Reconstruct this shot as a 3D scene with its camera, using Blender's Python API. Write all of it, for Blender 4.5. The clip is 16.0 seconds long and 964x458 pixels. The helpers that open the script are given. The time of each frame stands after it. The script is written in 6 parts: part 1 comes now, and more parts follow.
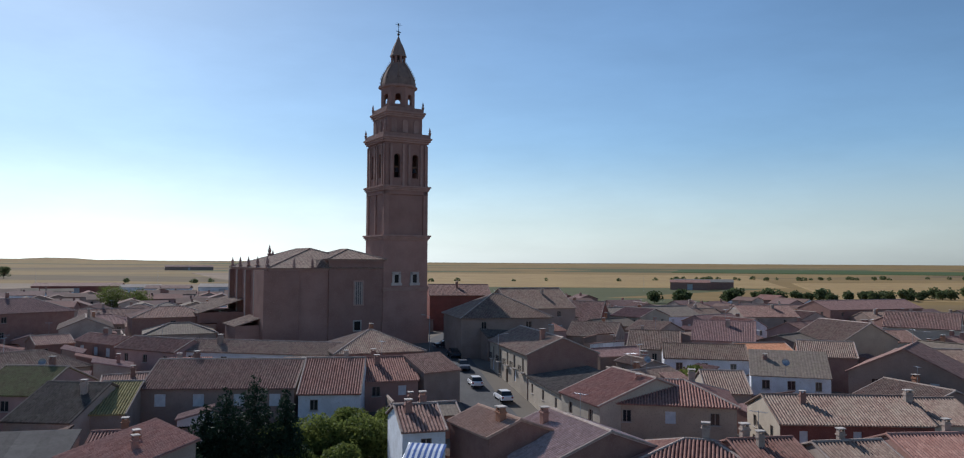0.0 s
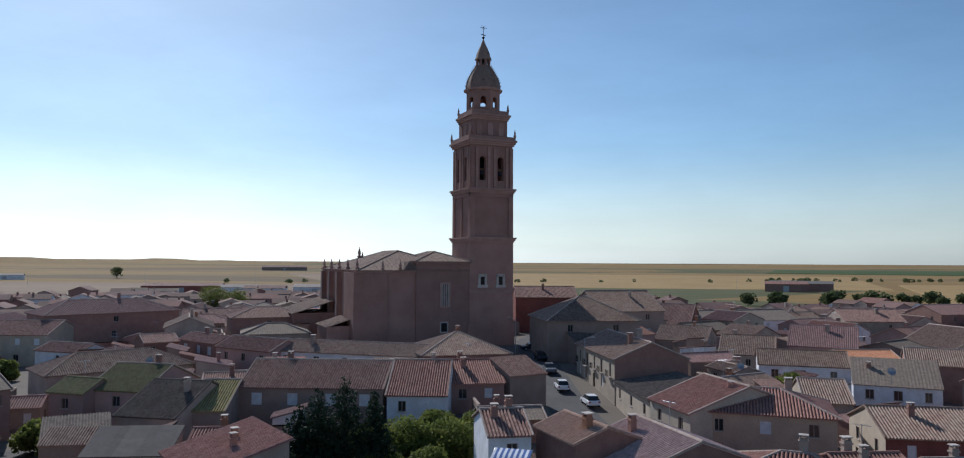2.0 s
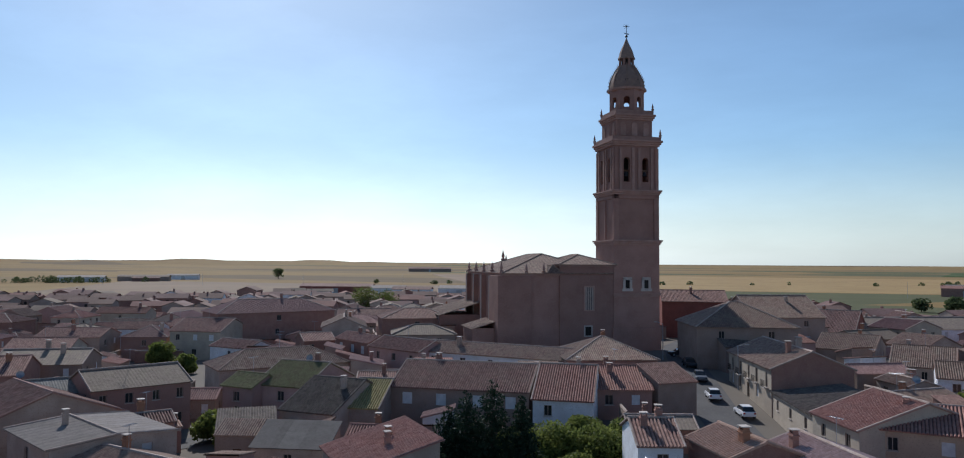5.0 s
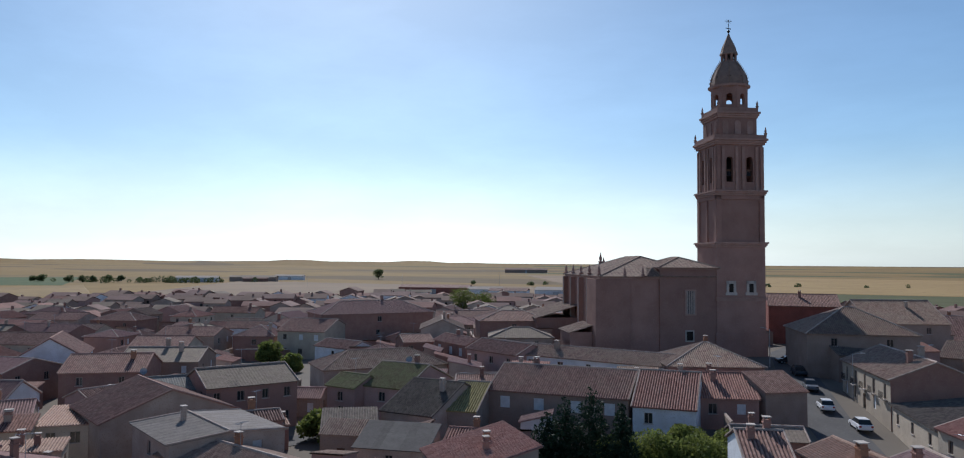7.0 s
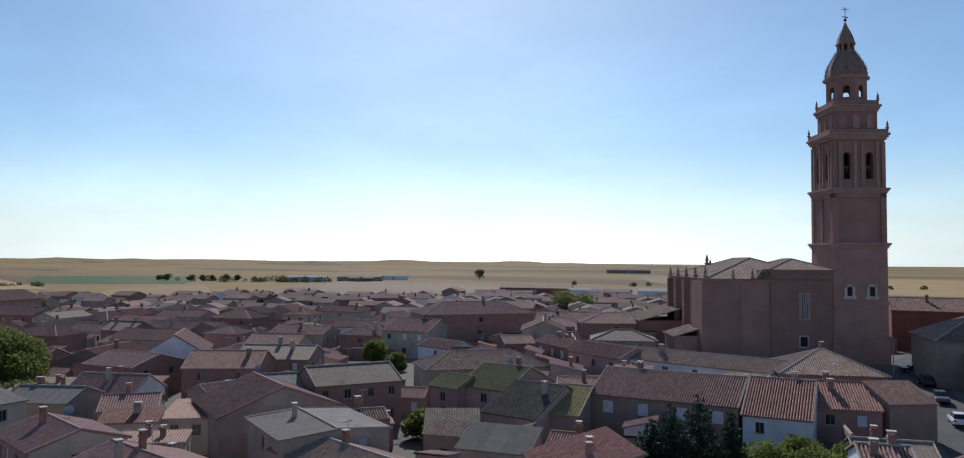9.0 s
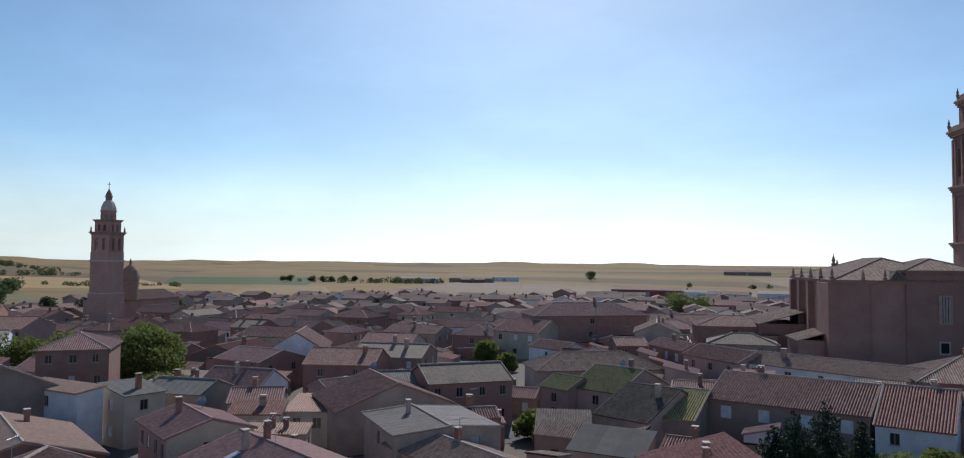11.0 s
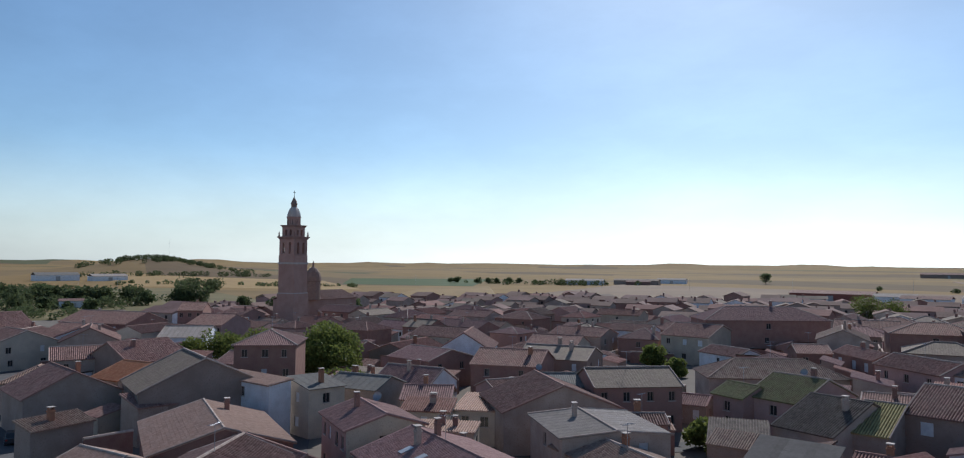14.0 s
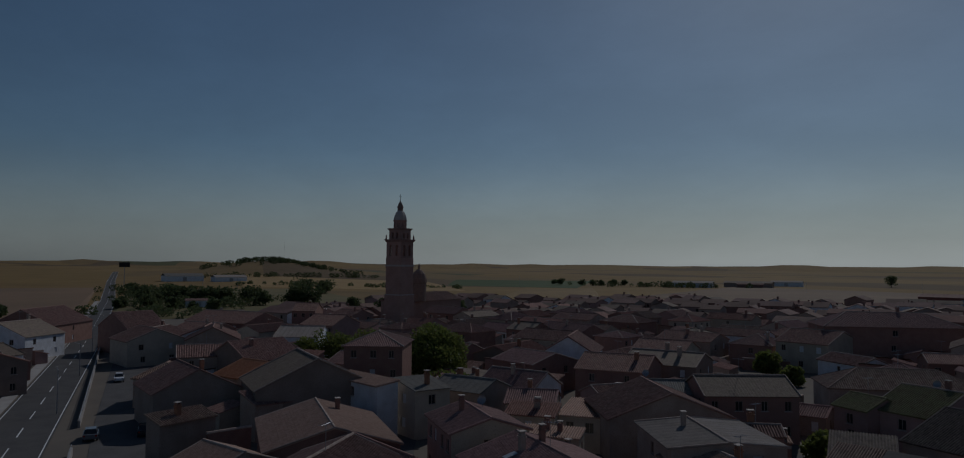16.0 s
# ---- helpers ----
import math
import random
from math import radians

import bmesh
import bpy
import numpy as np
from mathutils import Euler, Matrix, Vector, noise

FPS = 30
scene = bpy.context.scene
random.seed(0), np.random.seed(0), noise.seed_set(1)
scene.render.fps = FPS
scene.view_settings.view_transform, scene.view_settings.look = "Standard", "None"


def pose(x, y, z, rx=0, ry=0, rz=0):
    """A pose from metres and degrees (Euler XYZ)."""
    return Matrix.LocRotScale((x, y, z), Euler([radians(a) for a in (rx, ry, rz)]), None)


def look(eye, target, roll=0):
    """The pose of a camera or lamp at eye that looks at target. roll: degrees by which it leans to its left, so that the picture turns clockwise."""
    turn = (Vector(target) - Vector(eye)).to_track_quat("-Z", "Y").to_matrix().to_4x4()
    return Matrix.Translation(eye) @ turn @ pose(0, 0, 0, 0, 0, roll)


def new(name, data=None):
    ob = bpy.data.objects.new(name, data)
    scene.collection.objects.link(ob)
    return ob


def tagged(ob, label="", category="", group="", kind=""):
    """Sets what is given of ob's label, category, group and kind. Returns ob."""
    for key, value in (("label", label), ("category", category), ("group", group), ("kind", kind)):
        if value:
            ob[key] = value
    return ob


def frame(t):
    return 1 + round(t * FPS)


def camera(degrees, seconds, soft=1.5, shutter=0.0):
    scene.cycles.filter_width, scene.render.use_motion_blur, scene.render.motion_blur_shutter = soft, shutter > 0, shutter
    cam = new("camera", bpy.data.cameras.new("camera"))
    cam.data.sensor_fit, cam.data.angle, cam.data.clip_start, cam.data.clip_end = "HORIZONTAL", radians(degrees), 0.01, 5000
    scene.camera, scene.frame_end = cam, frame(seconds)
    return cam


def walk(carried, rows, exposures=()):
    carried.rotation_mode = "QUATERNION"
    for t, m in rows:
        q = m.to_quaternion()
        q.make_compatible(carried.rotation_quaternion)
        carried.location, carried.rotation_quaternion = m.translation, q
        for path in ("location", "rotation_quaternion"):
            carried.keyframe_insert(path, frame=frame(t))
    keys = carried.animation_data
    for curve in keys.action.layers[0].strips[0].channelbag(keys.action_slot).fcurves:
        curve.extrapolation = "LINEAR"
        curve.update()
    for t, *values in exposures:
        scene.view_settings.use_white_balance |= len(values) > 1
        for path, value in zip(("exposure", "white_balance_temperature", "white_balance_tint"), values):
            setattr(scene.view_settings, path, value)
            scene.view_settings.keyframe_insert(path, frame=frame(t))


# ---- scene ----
cam = camera(65.14, 16.0, soft=1.1)
# seconds, place, pitch, roll, yaw
PATH = [
    (0, 0.00, 0.00, 21.00, 2.51, -0.32, -0.00),
    (0.5, 0.12, 0.04, 21.04, 2.50, -0.31, 1.61),
    (1, 0.13, 0.11, 21.15, 2.48, -0.29, 3.25),
    (1.5, 0.11, 0.16, 21.27, 2.48, -0.31, 4.77),
    (2, 0.10, 0.20, 21.37, 2.50, -0.31, 6.54),
    (2.5, 0.05, 0.21, 21.44, 2.50, -0.30, 8.24),
    (3, -0.06, 0.23, 21.44, 2.51, -0.29, 10.09),
    (3.5, -0.15, 0.23, 21.44, 2.51, -0.29, 11.81),
    (4, -0.23, 0.23, 21.51, 2.53, -0.32, 13.66),
    (6.5, -0.51, 0.52, 21.89, 2.58, -0.38, 22.60),
    (7, -0.55, 0.52, 22.04, 2.58, -0.38, 24.51),
    (7.5, -0.55, 0.58, 22.18, 2.55, -0.39, 26.30),
    (8, -0.59, 0.68, 22.28, 2.52, -0.43, 28.25),
    (8.5, -0.66, 0.74, 22.33, 2.53, -0.43, 30.07),
    (9, -0.75, 0.80, 22.30, 2.54, -0.44, 32.13),
    (11.5, -0.82, 1.04, 22.02, 2.63, -0.40, 42.67),
    (12, -0.85, 1.05, 21.98, 2.65, -0.37, 44.84),
    (12.5, -0.90, 1.06, 21.95, 2.69, -0.36, 46.87),
    (13, -0.98, 1.12, 21.95, 2.68, -0.39, 49.04),
    (13.5, -1.01, 1.14, 21.97, 2.68, -0.35, 50.97),
    (14, -1.07, 1.15, 22.07, 2.68, -0.36, 52.87),
    (14.5, -1.12, 1.21, 22.16, 2.69, -0.36, 54.66),
    (15, -1.19, 1.28, 22.22, 2.72, -0.34, 56.69),
    (15.5, -1.25, 1.32, 22.31, 2.72, -0.33, 58.62),
    (16, -1.36, 1.36, 22.36, 2.74, -0.38, 60.71),
]
walk(cam, [(t, pose(x, y, z, 90 + p, r, w)) for t, x, y, z, p, r, w in PATH],
     exposures=[(0, 0.1, 5900, 8), (14.6, 0.12, 5900, 8), (15.0, -0.5, 5900, 8), (15.5, -1.2, 5900, 8), (16.0, -2.15, 5900, 8)])

# ---- light ----
SUN_AZ, SUN_EL = -35.0, 37.0
world = bpy.data.worlds.new("sky")
scene.world = world
world.use_nodes = True
wn = world.node_tree
sky = wn.nodes.new("ShaderNodeTexSky")
sky.sky_type = "NISHITA"
sky.sun_disc = False
sky.sun_elevation, sky.sun_rotation = radians(SUN_EL), radians(SUN_AZ)
sky.altitude = 1200
sky.air_density, sky.dust_density, sky.ozone_density = 1.0, 1.4, 3.0
# thin streaks of high cloud
tc, mp_ = wn.nodes.new("ShaderNodeTexCoord"), wn.nodes.new("ShaderNodeMapping")
mp_.inputs["Rotation"].default_value, mp_.inputs["Scale"].default_value = (0.15, 0.2, 0.5), (1.2, 2.2, 5.0)
cn, cr_ = wn.nodes.new("ShaderNodeTexNoise"), wn.nodes.new("ShaderNodeMapRange")
cn.inputs["Scale"].default_value, cn.inputs["Detail"].default_value, cn.inputs["Roughness"].default_value = 1.6, 7, 0.62
cr_.inputs[1].default_value, cr_.inputs[2].default_value, cr_.inputs[3].default_value, cr_.inputs[4].default_value = 0.42, 0.75, 1.0, 1.14
veil = wn.nodes.new("ShaderNodeMixRGB")
veil.blend_type, veil.inputs[0].default_value = "MULTIPLY", 1.0
wn.links.new(tc.outputs["Generated"], mp_.inputs["Vector"])
wn.links.new(mp_.outputs[0], cn.inputs["Vector"])
wn.links.new(cn.outputs["Fac"], cr_.inputs[0])
hz = wn.nodes.new("ShaderNodeHueSaturation")
# dry haze pales the sky towards the horizon
el = wn.nodes.new("ShaderNodeSeparateXYZ")
pale = wn.nodes.new("ShaderNodeMapRange")
pale.interpolation_type = "SMOOTHSTEP"
pale.inputs[1].default_value, pale.inputs[2].default_value, pale.inputs[3].default_value, pale.inputs[4].default_value = -0.02, 0.16, 0.12, 1.0
wn.links.new(tc.outputs["Generated"], el.inputs[0])
wn.links.new(el.outputs["Z"], pale.inputs[0])
wn.links.new(pale.outputs[0], hz.inputs["Saturation"])
wn.links.new(sky.outputs[0], hz.inputs["Color"])
tint = wn.nodes.new("ShaderNodeMixRGB")
tint.blend_type, tint.inputs[0].default_value, tint.inputs[2].default_value = "MULTIPLY", 1.0, (0.95, 1.0, 0.965, 1)
wn.links.new(hz.outputs[0], tint.inputs[1])
wn.links.new(tint.outputs[0], veil.inputs[1])
wn.links.new(cr_.outputs[0], veil.inputs[2])
wn.links.new(veil.outputs[0], wn.nodes["Background"].inputs[0])
wn.nodes["Background"].inputs[1].default_value = 0.088
sun = new("sun", bpy.data.lights.new("sun", "SUN"))
sun.data.energy, sun.data.angle, sun.data.color = 3.9, radians(0.6), (1.0, 0.94, 0.87)
sun_dir = Vector((math.sin(radians(SUN_AZ)) * math.cos(radians(SUN_EL)), math.cos(radians(SUN_AZ)) * math.cos(radians(SUN_EL)), math.sin(radians(SUN_EL))))
sun.matrix_world = look(sun_dir * 500, (0, 0, 0))


# ---- materials ----
def cool(c):
    """A touch greyer and cooler: the blue cast of haze put into the colour."""
    g = sum(c) / 3
    r, gr, b = [v * 0.95 + g * 0.05 for v in c]
    return (r, gr, b * 1.05)


def mat(name, c1, c2, scale=1.0, rough=0.85, bump=0.2, c3=None, fine=14.0, metal=0.0, spec=0.08):
    """Two-scale mottled surface in metres of world space."""
    c1, c2, c3 = cool(c1), cool(c2), cool(c3) if c3 else None
    m = bpy.data.materials.new(name)
    m.use_nodes = True
    nt = m.node_tree
    N, K = nt.nodes, nt.links
    b = N["Principled BSDF"]
    geo = N.new("ShaderNodeNewGeometry")
    n1, n2 = N.new("ShaderNodeTexNoise"), N.new("ShaderNodeTexNoise")
    for n, s in ((n1, scale), (n2, scale * fine)):
        n.inputs["Scale"].default_value, n.inputs["Detail"].default_value = s, 4
        K.new(geo.outputs["Position"], n.inputs["Vector"])
    r1 = N.new("ShaderNodeMapRange")
    r1.inputs[1].default_value, r1.inputs[2].default_value = 0.35, 0.65
    K.new(n1.outputs["Fac"], r1.inputs[0])
    mix = N.new("ShaderNodeMixRGB")
    mix.inputs[1].default_value, mix.inputs[2].default_value = (*c1, 1), (*c2, 1)
    K.new(r1.outputs[0], mix.inputs[0])
    last = mix
    if c3:
        r2 = N.new("ShaderNodeMapRange")
        r2.inputs[1].default_value, r2.inputs[2].default_value = 0.55, 0.7
        K.new(n2.outputs["Fac"], r2.inputs[0])
        last = N.new("ShaderNodeMixRGB")
        last.inputs[2].default_value = (*c3, 1)
        K.new(r2.outputs[0], last.inputs[0])
        K.new(mix.outputs[0], last.inputs[1])
    info = N.new("ShaderNodeObjectInfo")
    hsv = N.new("ShaderNodeHueSaturation")
    mr = N.new("ShaderNodeMapRange")
    mr.inputs[3].default_value, mr.inputs[4].default_value = 0.85, 1.15
    K.new(info.outputs["Random"], mr.inputs[0])
    K.new(mr.outputs[0], hsv.inputs["Value"])
    K.new(last.outputs[0], hsv.inputs["Color"])
    K.new(hsv.outputs[0], b.inputs["Base Color"])
    bp = N.new("ShaderNodeBump")
    bp.inputs["Strength"].default_value, bp.inputs["Distance"].default_value = bump, 0.05
    K.new(n2.outputs["Fac"], bp.inputs["Height"])
    K.new(bp.outputs[0], b.inputs["Normal"])
    b.inputs["Roughness"].default_value, b.inputs["Metallic"].default_value = rough, metal
    b.inputs["Specular IOR Level"].default_value = spec
    return m


def tile_mat(name, c1, c2, lichen, amount=0.5, pitch=0.26, course=0.38, bump=0.6):
    """Clay tiles on UVs in metres: each tile a shade of its own, courses stepped, lichen in patches."""
    c1, c2, lichen = cool(c1), cool(c2), cool(lichen)
    m = bpy.data.materials.new(name)
    m.use_nodes = True
    nt = m.node_tree
    N, K = nt.nodes, nt.links
    b = N["Principled BSDF"]
    uv = N.new("ShaderNodeUVMap")
    sc = N.new("ShaderNodeVectorMath")
    sc.operation = "MULTIPLY"
    sc.inputs[1].default_value = (1 / pitch, 1 / course, 1)
    K.new(uv.outputs[0], sc.inputs[0])
    fl = N.new("ShaderNodeVectorMath")
    fl.operation = "FLOOR"
    K.new(sc.outputs[0], fl.inputs[0])
    info = N.new("ShaderNodeObjectInfo")
    wn_ = N.new("ShaderNodeTexWhiteNoise")
    wn_.noise_dimensions = "4D"
    K.new(fl.outputs[0], wn_.inputs["Vector"])
    K.new(info.outputs["Random"], wn_.inputs["W"])
    mix = N.new("ShaderNodeMixRGB")
    mix.inputs[1].default_value, mix.inputs[2].default_value = (*c1, 1), (*c2, 1)
    K.new(wn_.outputs["Value"], mix.inputs[0])
    # channels between the covers are darkened: their shade is put into the colour
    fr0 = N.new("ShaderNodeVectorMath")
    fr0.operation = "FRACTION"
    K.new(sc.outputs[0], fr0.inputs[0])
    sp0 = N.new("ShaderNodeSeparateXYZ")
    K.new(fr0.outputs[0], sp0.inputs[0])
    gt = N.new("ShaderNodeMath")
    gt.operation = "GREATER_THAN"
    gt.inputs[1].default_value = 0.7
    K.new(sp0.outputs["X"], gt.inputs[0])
    channel_shade = N.new("ShaderNodeMixRGB")
    channel_shade.blend_type = "MULTIPLY"
    channel_shade.inputs[2].default_value = (0.45, 0.45, 0.48, 1) if pitch < 0.35 else (0.85, 0.85, 0.85, 1)
    K.new(gt.outputs[0], channel_shade.inputs[0])
    K.new(mix.outputs[0], channel_shade.inputs[1])
    mix = channel_shade
    geo = N.new("ShaderNodeNewGeometry")
    ns = N.new("ShaderNodeTexNoise")
    ns.inputs["Scale"].default_value, ns.inputs["Detail"].default_value, ns.inputs["Roughness"].default_value = 0.55, 7, 0.7
    K.new(geo.outputs["Position"], ns.inputs["Vector"])
    mr = N.new("ShaderNodeMapRange")
    mr.inputs[1].default_value, mr.inputs[2].default_value, mr.inputs[4].default_value = 0.42, 0.66, amount
    K.new(ns.outputs["Fac"], mr.inputs[0])
    mx2 = N.new("ShaderNodeMixRGB")
    mx2.inputs[2].default_value = (*lichen, 1)
    K.new(mr.outputs[0], mx2.inputs[0])
    K.new(mix.outputs[0], mx2.inputs[1])
    # weather stains at a finer scale
    st = N.new("ShaderNodeTexNoise")
    st.inputs["Scale"].default_value, st.inputs["Detail"].default_value, st.inputs["Roughness"].default_value = 2.2, 6, 0.75
    K.new(geo.outputs["Position"], st.inputs["Vector"])
    sr = N.new("ShaderNodeMapRange")
    sr.inputs[1].default_value, sr.inputs[2].default_value, sr.inputs[3].default_value, sr.inputs[4].default_value = 0.35, 0.65, 0.82, 1.18
    K.new(st.outputs["Fac"], sr.inputs[0])
    mx3 = N.new("ShaderNodeMixRGB")
    mx3.blend_type = "MULTIPLY"
    mx3.inputs[0].default_value = 1.0
    K.new(mx2.outputs[0], mx3.inputs[1])
    K.new(sr.outputs[0], mx3.inputs[2])
    mx2 = mx3
    hsv = N.new("ShaderNodeHueSaturation")
    m3 = N.new("ShaderNodeMapRange")
    m3.inputs[3].default_value, m3.inputs[4].default_value = 0.8, 1.2
    K.new(info.outputs["Random"], m3.inputs[0])
    K.new(m3.outputs[0], hsv.inputs["Value"])
    K.new(mx2.outputs[0], hsv.inputs["Color"])
    K.new(hsv.outputs[0], b.inputs["Base Color"])
    fr = N.new("ShaderNodeVectorMath")
    fr.operation = "FRACTION"
    K.new(sc.outputs[0], fr.inputs[0])
    sep = N.new("ShaderNodeSeparateXYZ")
    K.new(fr.outputs[0], sep.inputs[0])
    inv = N.new("ShaderNodeMath")
    inv.operation = "SUBTRACT"
    inv.inputs[0].default_value = 1.0
    K.new(sep.outputs["Y"], inv.inputs[1])
    bp = N.new("ShaderNodeBump")
    bp.inputs["Strength"].default_value, bp.inputs["Distance"].default_value = bump, 0.05
    K.new(inv.outputs[0], bp.inputs["Height"])
    K.new(bp.outputs[0], b.inputs["Normal"])
    b.inputs["Roughness"].default_value = 0.82
    b.inputs["Specular IOR Level"].default_value = 0.06
    return m


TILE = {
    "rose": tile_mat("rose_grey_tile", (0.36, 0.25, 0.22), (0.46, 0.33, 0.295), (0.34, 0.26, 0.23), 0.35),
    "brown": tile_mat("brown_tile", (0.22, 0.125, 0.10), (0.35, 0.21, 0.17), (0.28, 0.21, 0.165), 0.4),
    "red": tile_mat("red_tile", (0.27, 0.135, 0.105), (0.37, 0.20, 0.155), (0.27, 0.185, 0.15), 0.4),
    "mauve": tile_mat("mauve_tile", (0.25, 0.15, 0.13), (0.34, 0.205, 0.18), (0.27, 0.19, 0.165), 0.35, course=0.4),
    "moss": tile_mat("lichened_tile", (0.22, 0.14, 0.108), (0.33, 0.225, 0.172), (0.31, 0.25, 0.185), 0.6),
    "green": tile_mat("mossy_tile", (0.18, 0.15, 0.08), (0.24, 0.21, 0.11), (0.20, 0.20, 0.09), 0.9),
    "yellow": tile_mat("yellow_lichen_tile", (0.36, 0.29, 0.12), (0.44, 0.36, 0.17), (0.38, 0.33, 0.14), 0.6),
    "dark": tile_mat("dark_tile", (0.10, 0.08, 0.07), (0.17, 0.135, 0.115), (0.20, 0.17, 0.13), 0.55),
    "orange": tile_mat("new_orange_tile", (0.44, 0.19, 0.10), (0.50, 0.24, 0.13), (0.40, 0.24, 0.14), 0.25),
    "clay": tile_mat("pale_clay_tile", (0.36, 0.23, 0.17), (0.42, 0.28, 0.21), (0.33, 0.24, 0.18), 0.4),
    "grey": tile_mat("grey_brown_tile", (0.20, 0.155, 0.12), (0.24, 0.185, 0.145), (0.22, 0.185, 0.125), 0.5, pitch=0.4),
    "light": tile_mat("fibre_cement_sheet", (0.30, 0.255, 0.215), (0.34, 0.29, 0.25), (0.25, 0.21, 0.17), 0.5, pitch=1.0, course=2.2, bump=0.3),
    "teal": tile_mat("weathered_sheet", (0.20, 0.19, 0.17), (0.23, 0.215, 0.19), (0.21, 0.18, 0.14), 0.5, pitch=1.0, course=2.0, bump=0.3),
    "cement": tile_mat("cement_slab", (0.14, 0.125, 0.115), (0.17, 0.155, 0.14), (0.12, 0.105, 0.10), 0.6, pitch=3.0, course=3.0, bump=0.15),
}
WALL = {
    "white": mat("whitewash", (0.72, 0.73, 0.74), (0.60, 0.60, 0.60), 0.7, c3=(0.50, 0.49, 0.47)),
    "cream": mat("cream_render", (0.50, 0.42, 0.32), (0.42, 0.35, 0.27), 0.6, c3=(0.34, 0.29, 0.23)),
    "ochre": mat("ochre_render", (0.44, 0.33, 0.23), (0.38, 0.28, 0.20), 0.5, c3=(0.30, 0.23, 0.17)),
    "pink": mat("pink_render", (0.42, 0.27, 0.235), (0.36, 0.23, 0.20), 0.6, c3=(0.30, 0.20, 0.17)),
    "salmon": mat("salmon_render", (0.38, 0.22, 0.175), (0.33, 0.19, 0.15), 0.6, c3=(0.27, 0.17, 0.14)),
    "orange": mat("orange_brick", (0.38, 0.19, 0.11), (0.32, 0.16, 0.10), 0.8, c3=(0.27, 0.15, 0.10)),
    "brick": mat("brown_brick", (0.31, 0.18, 0.14), (0.26, 0.145, 0.115), 0.8, c3=(0.34, 0.22, 0.175)),
    "red": mat("red_painted_brick", (0.25, 0.09, 0.07), (0.20, 0.075, 0.06), 0.6, c3=(0.27, 0.13, 0.10)),
    "umber": mat("earth_render", (0.32, 0.235, 0.19), (0.27, 0.195, 0.155), 0.6, c3=(0.23, 0.165, 0.13)),
    "render": mat("grey_beige_render", (0.42, 0.335, 0.27), (0.33, 0.255, 0.205), 0.5, c3=(0.30, 0.22, 0.175)),
    "grey": mat("grey_cement_render", (0.32, 0.255, 0.21), (0.25, 0.195, 0.16), 0.4, c3=(0.24, 0.18, 0.145)),
}
WALL_WORDS = {"white": "white-washed", "cream": "cream rendered", "ochre": "ochre rendered", "pink": "faded pink", "salmon": "salmon rendered", "orange": "orange brick",
              "brick": "brown brick", "red": "dull red", "umber": "earth-coloured", "render": "grey-beige rendered", "grey": "bare grey cement"}
TILE_WORDS = {"rose": "rose-grey tile", "brown": "brown clay tile", "red": "red ribbed tile", "mauve": "mauve-brown tile", "moss": "lichened tile", "green": "mossy green tile", "yellow": "yellow lichened tile",
              "dark": "dark weathered tile", "orange": "new orange tile", "clay": "pale clay", "grey": "grey-brown", "light": "pale corrugated sheet", "teal": "grey sheet", "cement": "flat cement"}
church_brick = mat("church_brick", (0.345, 0.205, 0.162), (0.285, 0.165, 0.13), 0.35, c3=(0.39, 0.245, 0.195), fine=20)
trim_brick = mat("moulded_brick", (0.37, 0.235, 0.19), (0.31, 0.19, 0.15), 0.8, c3=(0.42, 0.29, 0.24))
# mortar paled further so that ridges and verges carry their sunlit lines as colour
sunlit_mortar = mat("sunlit_ridge_mortar", (0.44, 0.36, 0.30), (0.34, 0.26, 0.21), 1.5, c3=(0.28, 0.18, 0.14))
stone = mat("pale_stone", (0.50, 0.44, 0.38), (0.42, 0.37, 0.32), 1.0)
slate = mat("dome_tile", (0.25, 0.175, 0.14), (0.30, 0.215, 0.17), 1.2, c3=(0.20, 0.145, 0.115))
iron = mat("dark_iron", (0.03, 0.03, 0.032), (0.045, 0.04, 0.04), 3, rough=0.5, metal=0.6)
steel = mat("galvanised_steel", (0.38, 0.39, 0.40), (0.30, 0.31, 0.32), 3, rough=0.45, metal=0.7)
# near-black colour stands for the unlit depth in openings and behind panes
dark_in = mat("interior_shade", (0.03, 0.027, 0.025), (0.04, 0.035, 0.03), 1)
blind = mat("white_blind", (0.62, 0.62, 0.61), (0.52, 0.52, 0.52), 2, rough=0.6)
wood = mat("brown_door_wood", (0.14, 0.075, 0.045), (0.10, 0.055, 0.035), 2, rough=0.6)
frame_mat = mat("window_frame", (0.36, 0.30, 0.25), (0.28, 0.23, 0.20), 2, rough=0.6)
asphalt = mat("asphalt", (0.125, 0.118, 0.112), (0.10, 0.095, 0.092), 0.3, c3=(0.14, 0.132, 0.125))
concrete = mat("concrete", (0.36, 0.34, 0.31), (0.30, 0.28, 0.26), 0.4)
white_line = mat("road_paint", (0.7, 0.7, 0.68), (0.55, 0.55, 0.54), 1)
bark = mat("bark", (0.10, 0.075, 0.055), (0.07, 0.05, 0.04), 3)
leaf_broad = mat("broad_leaf", (0.12, 0.15, 0.035), (0.17, 0.19, 0.045), 0.9, rough=0.6, bump=0)
leaf_dark = mat("conifer_needle", (0.018, 0.036, 0.020), (0.028, 0.048, 0.026), 0.9, rough=0.6, bump=0)
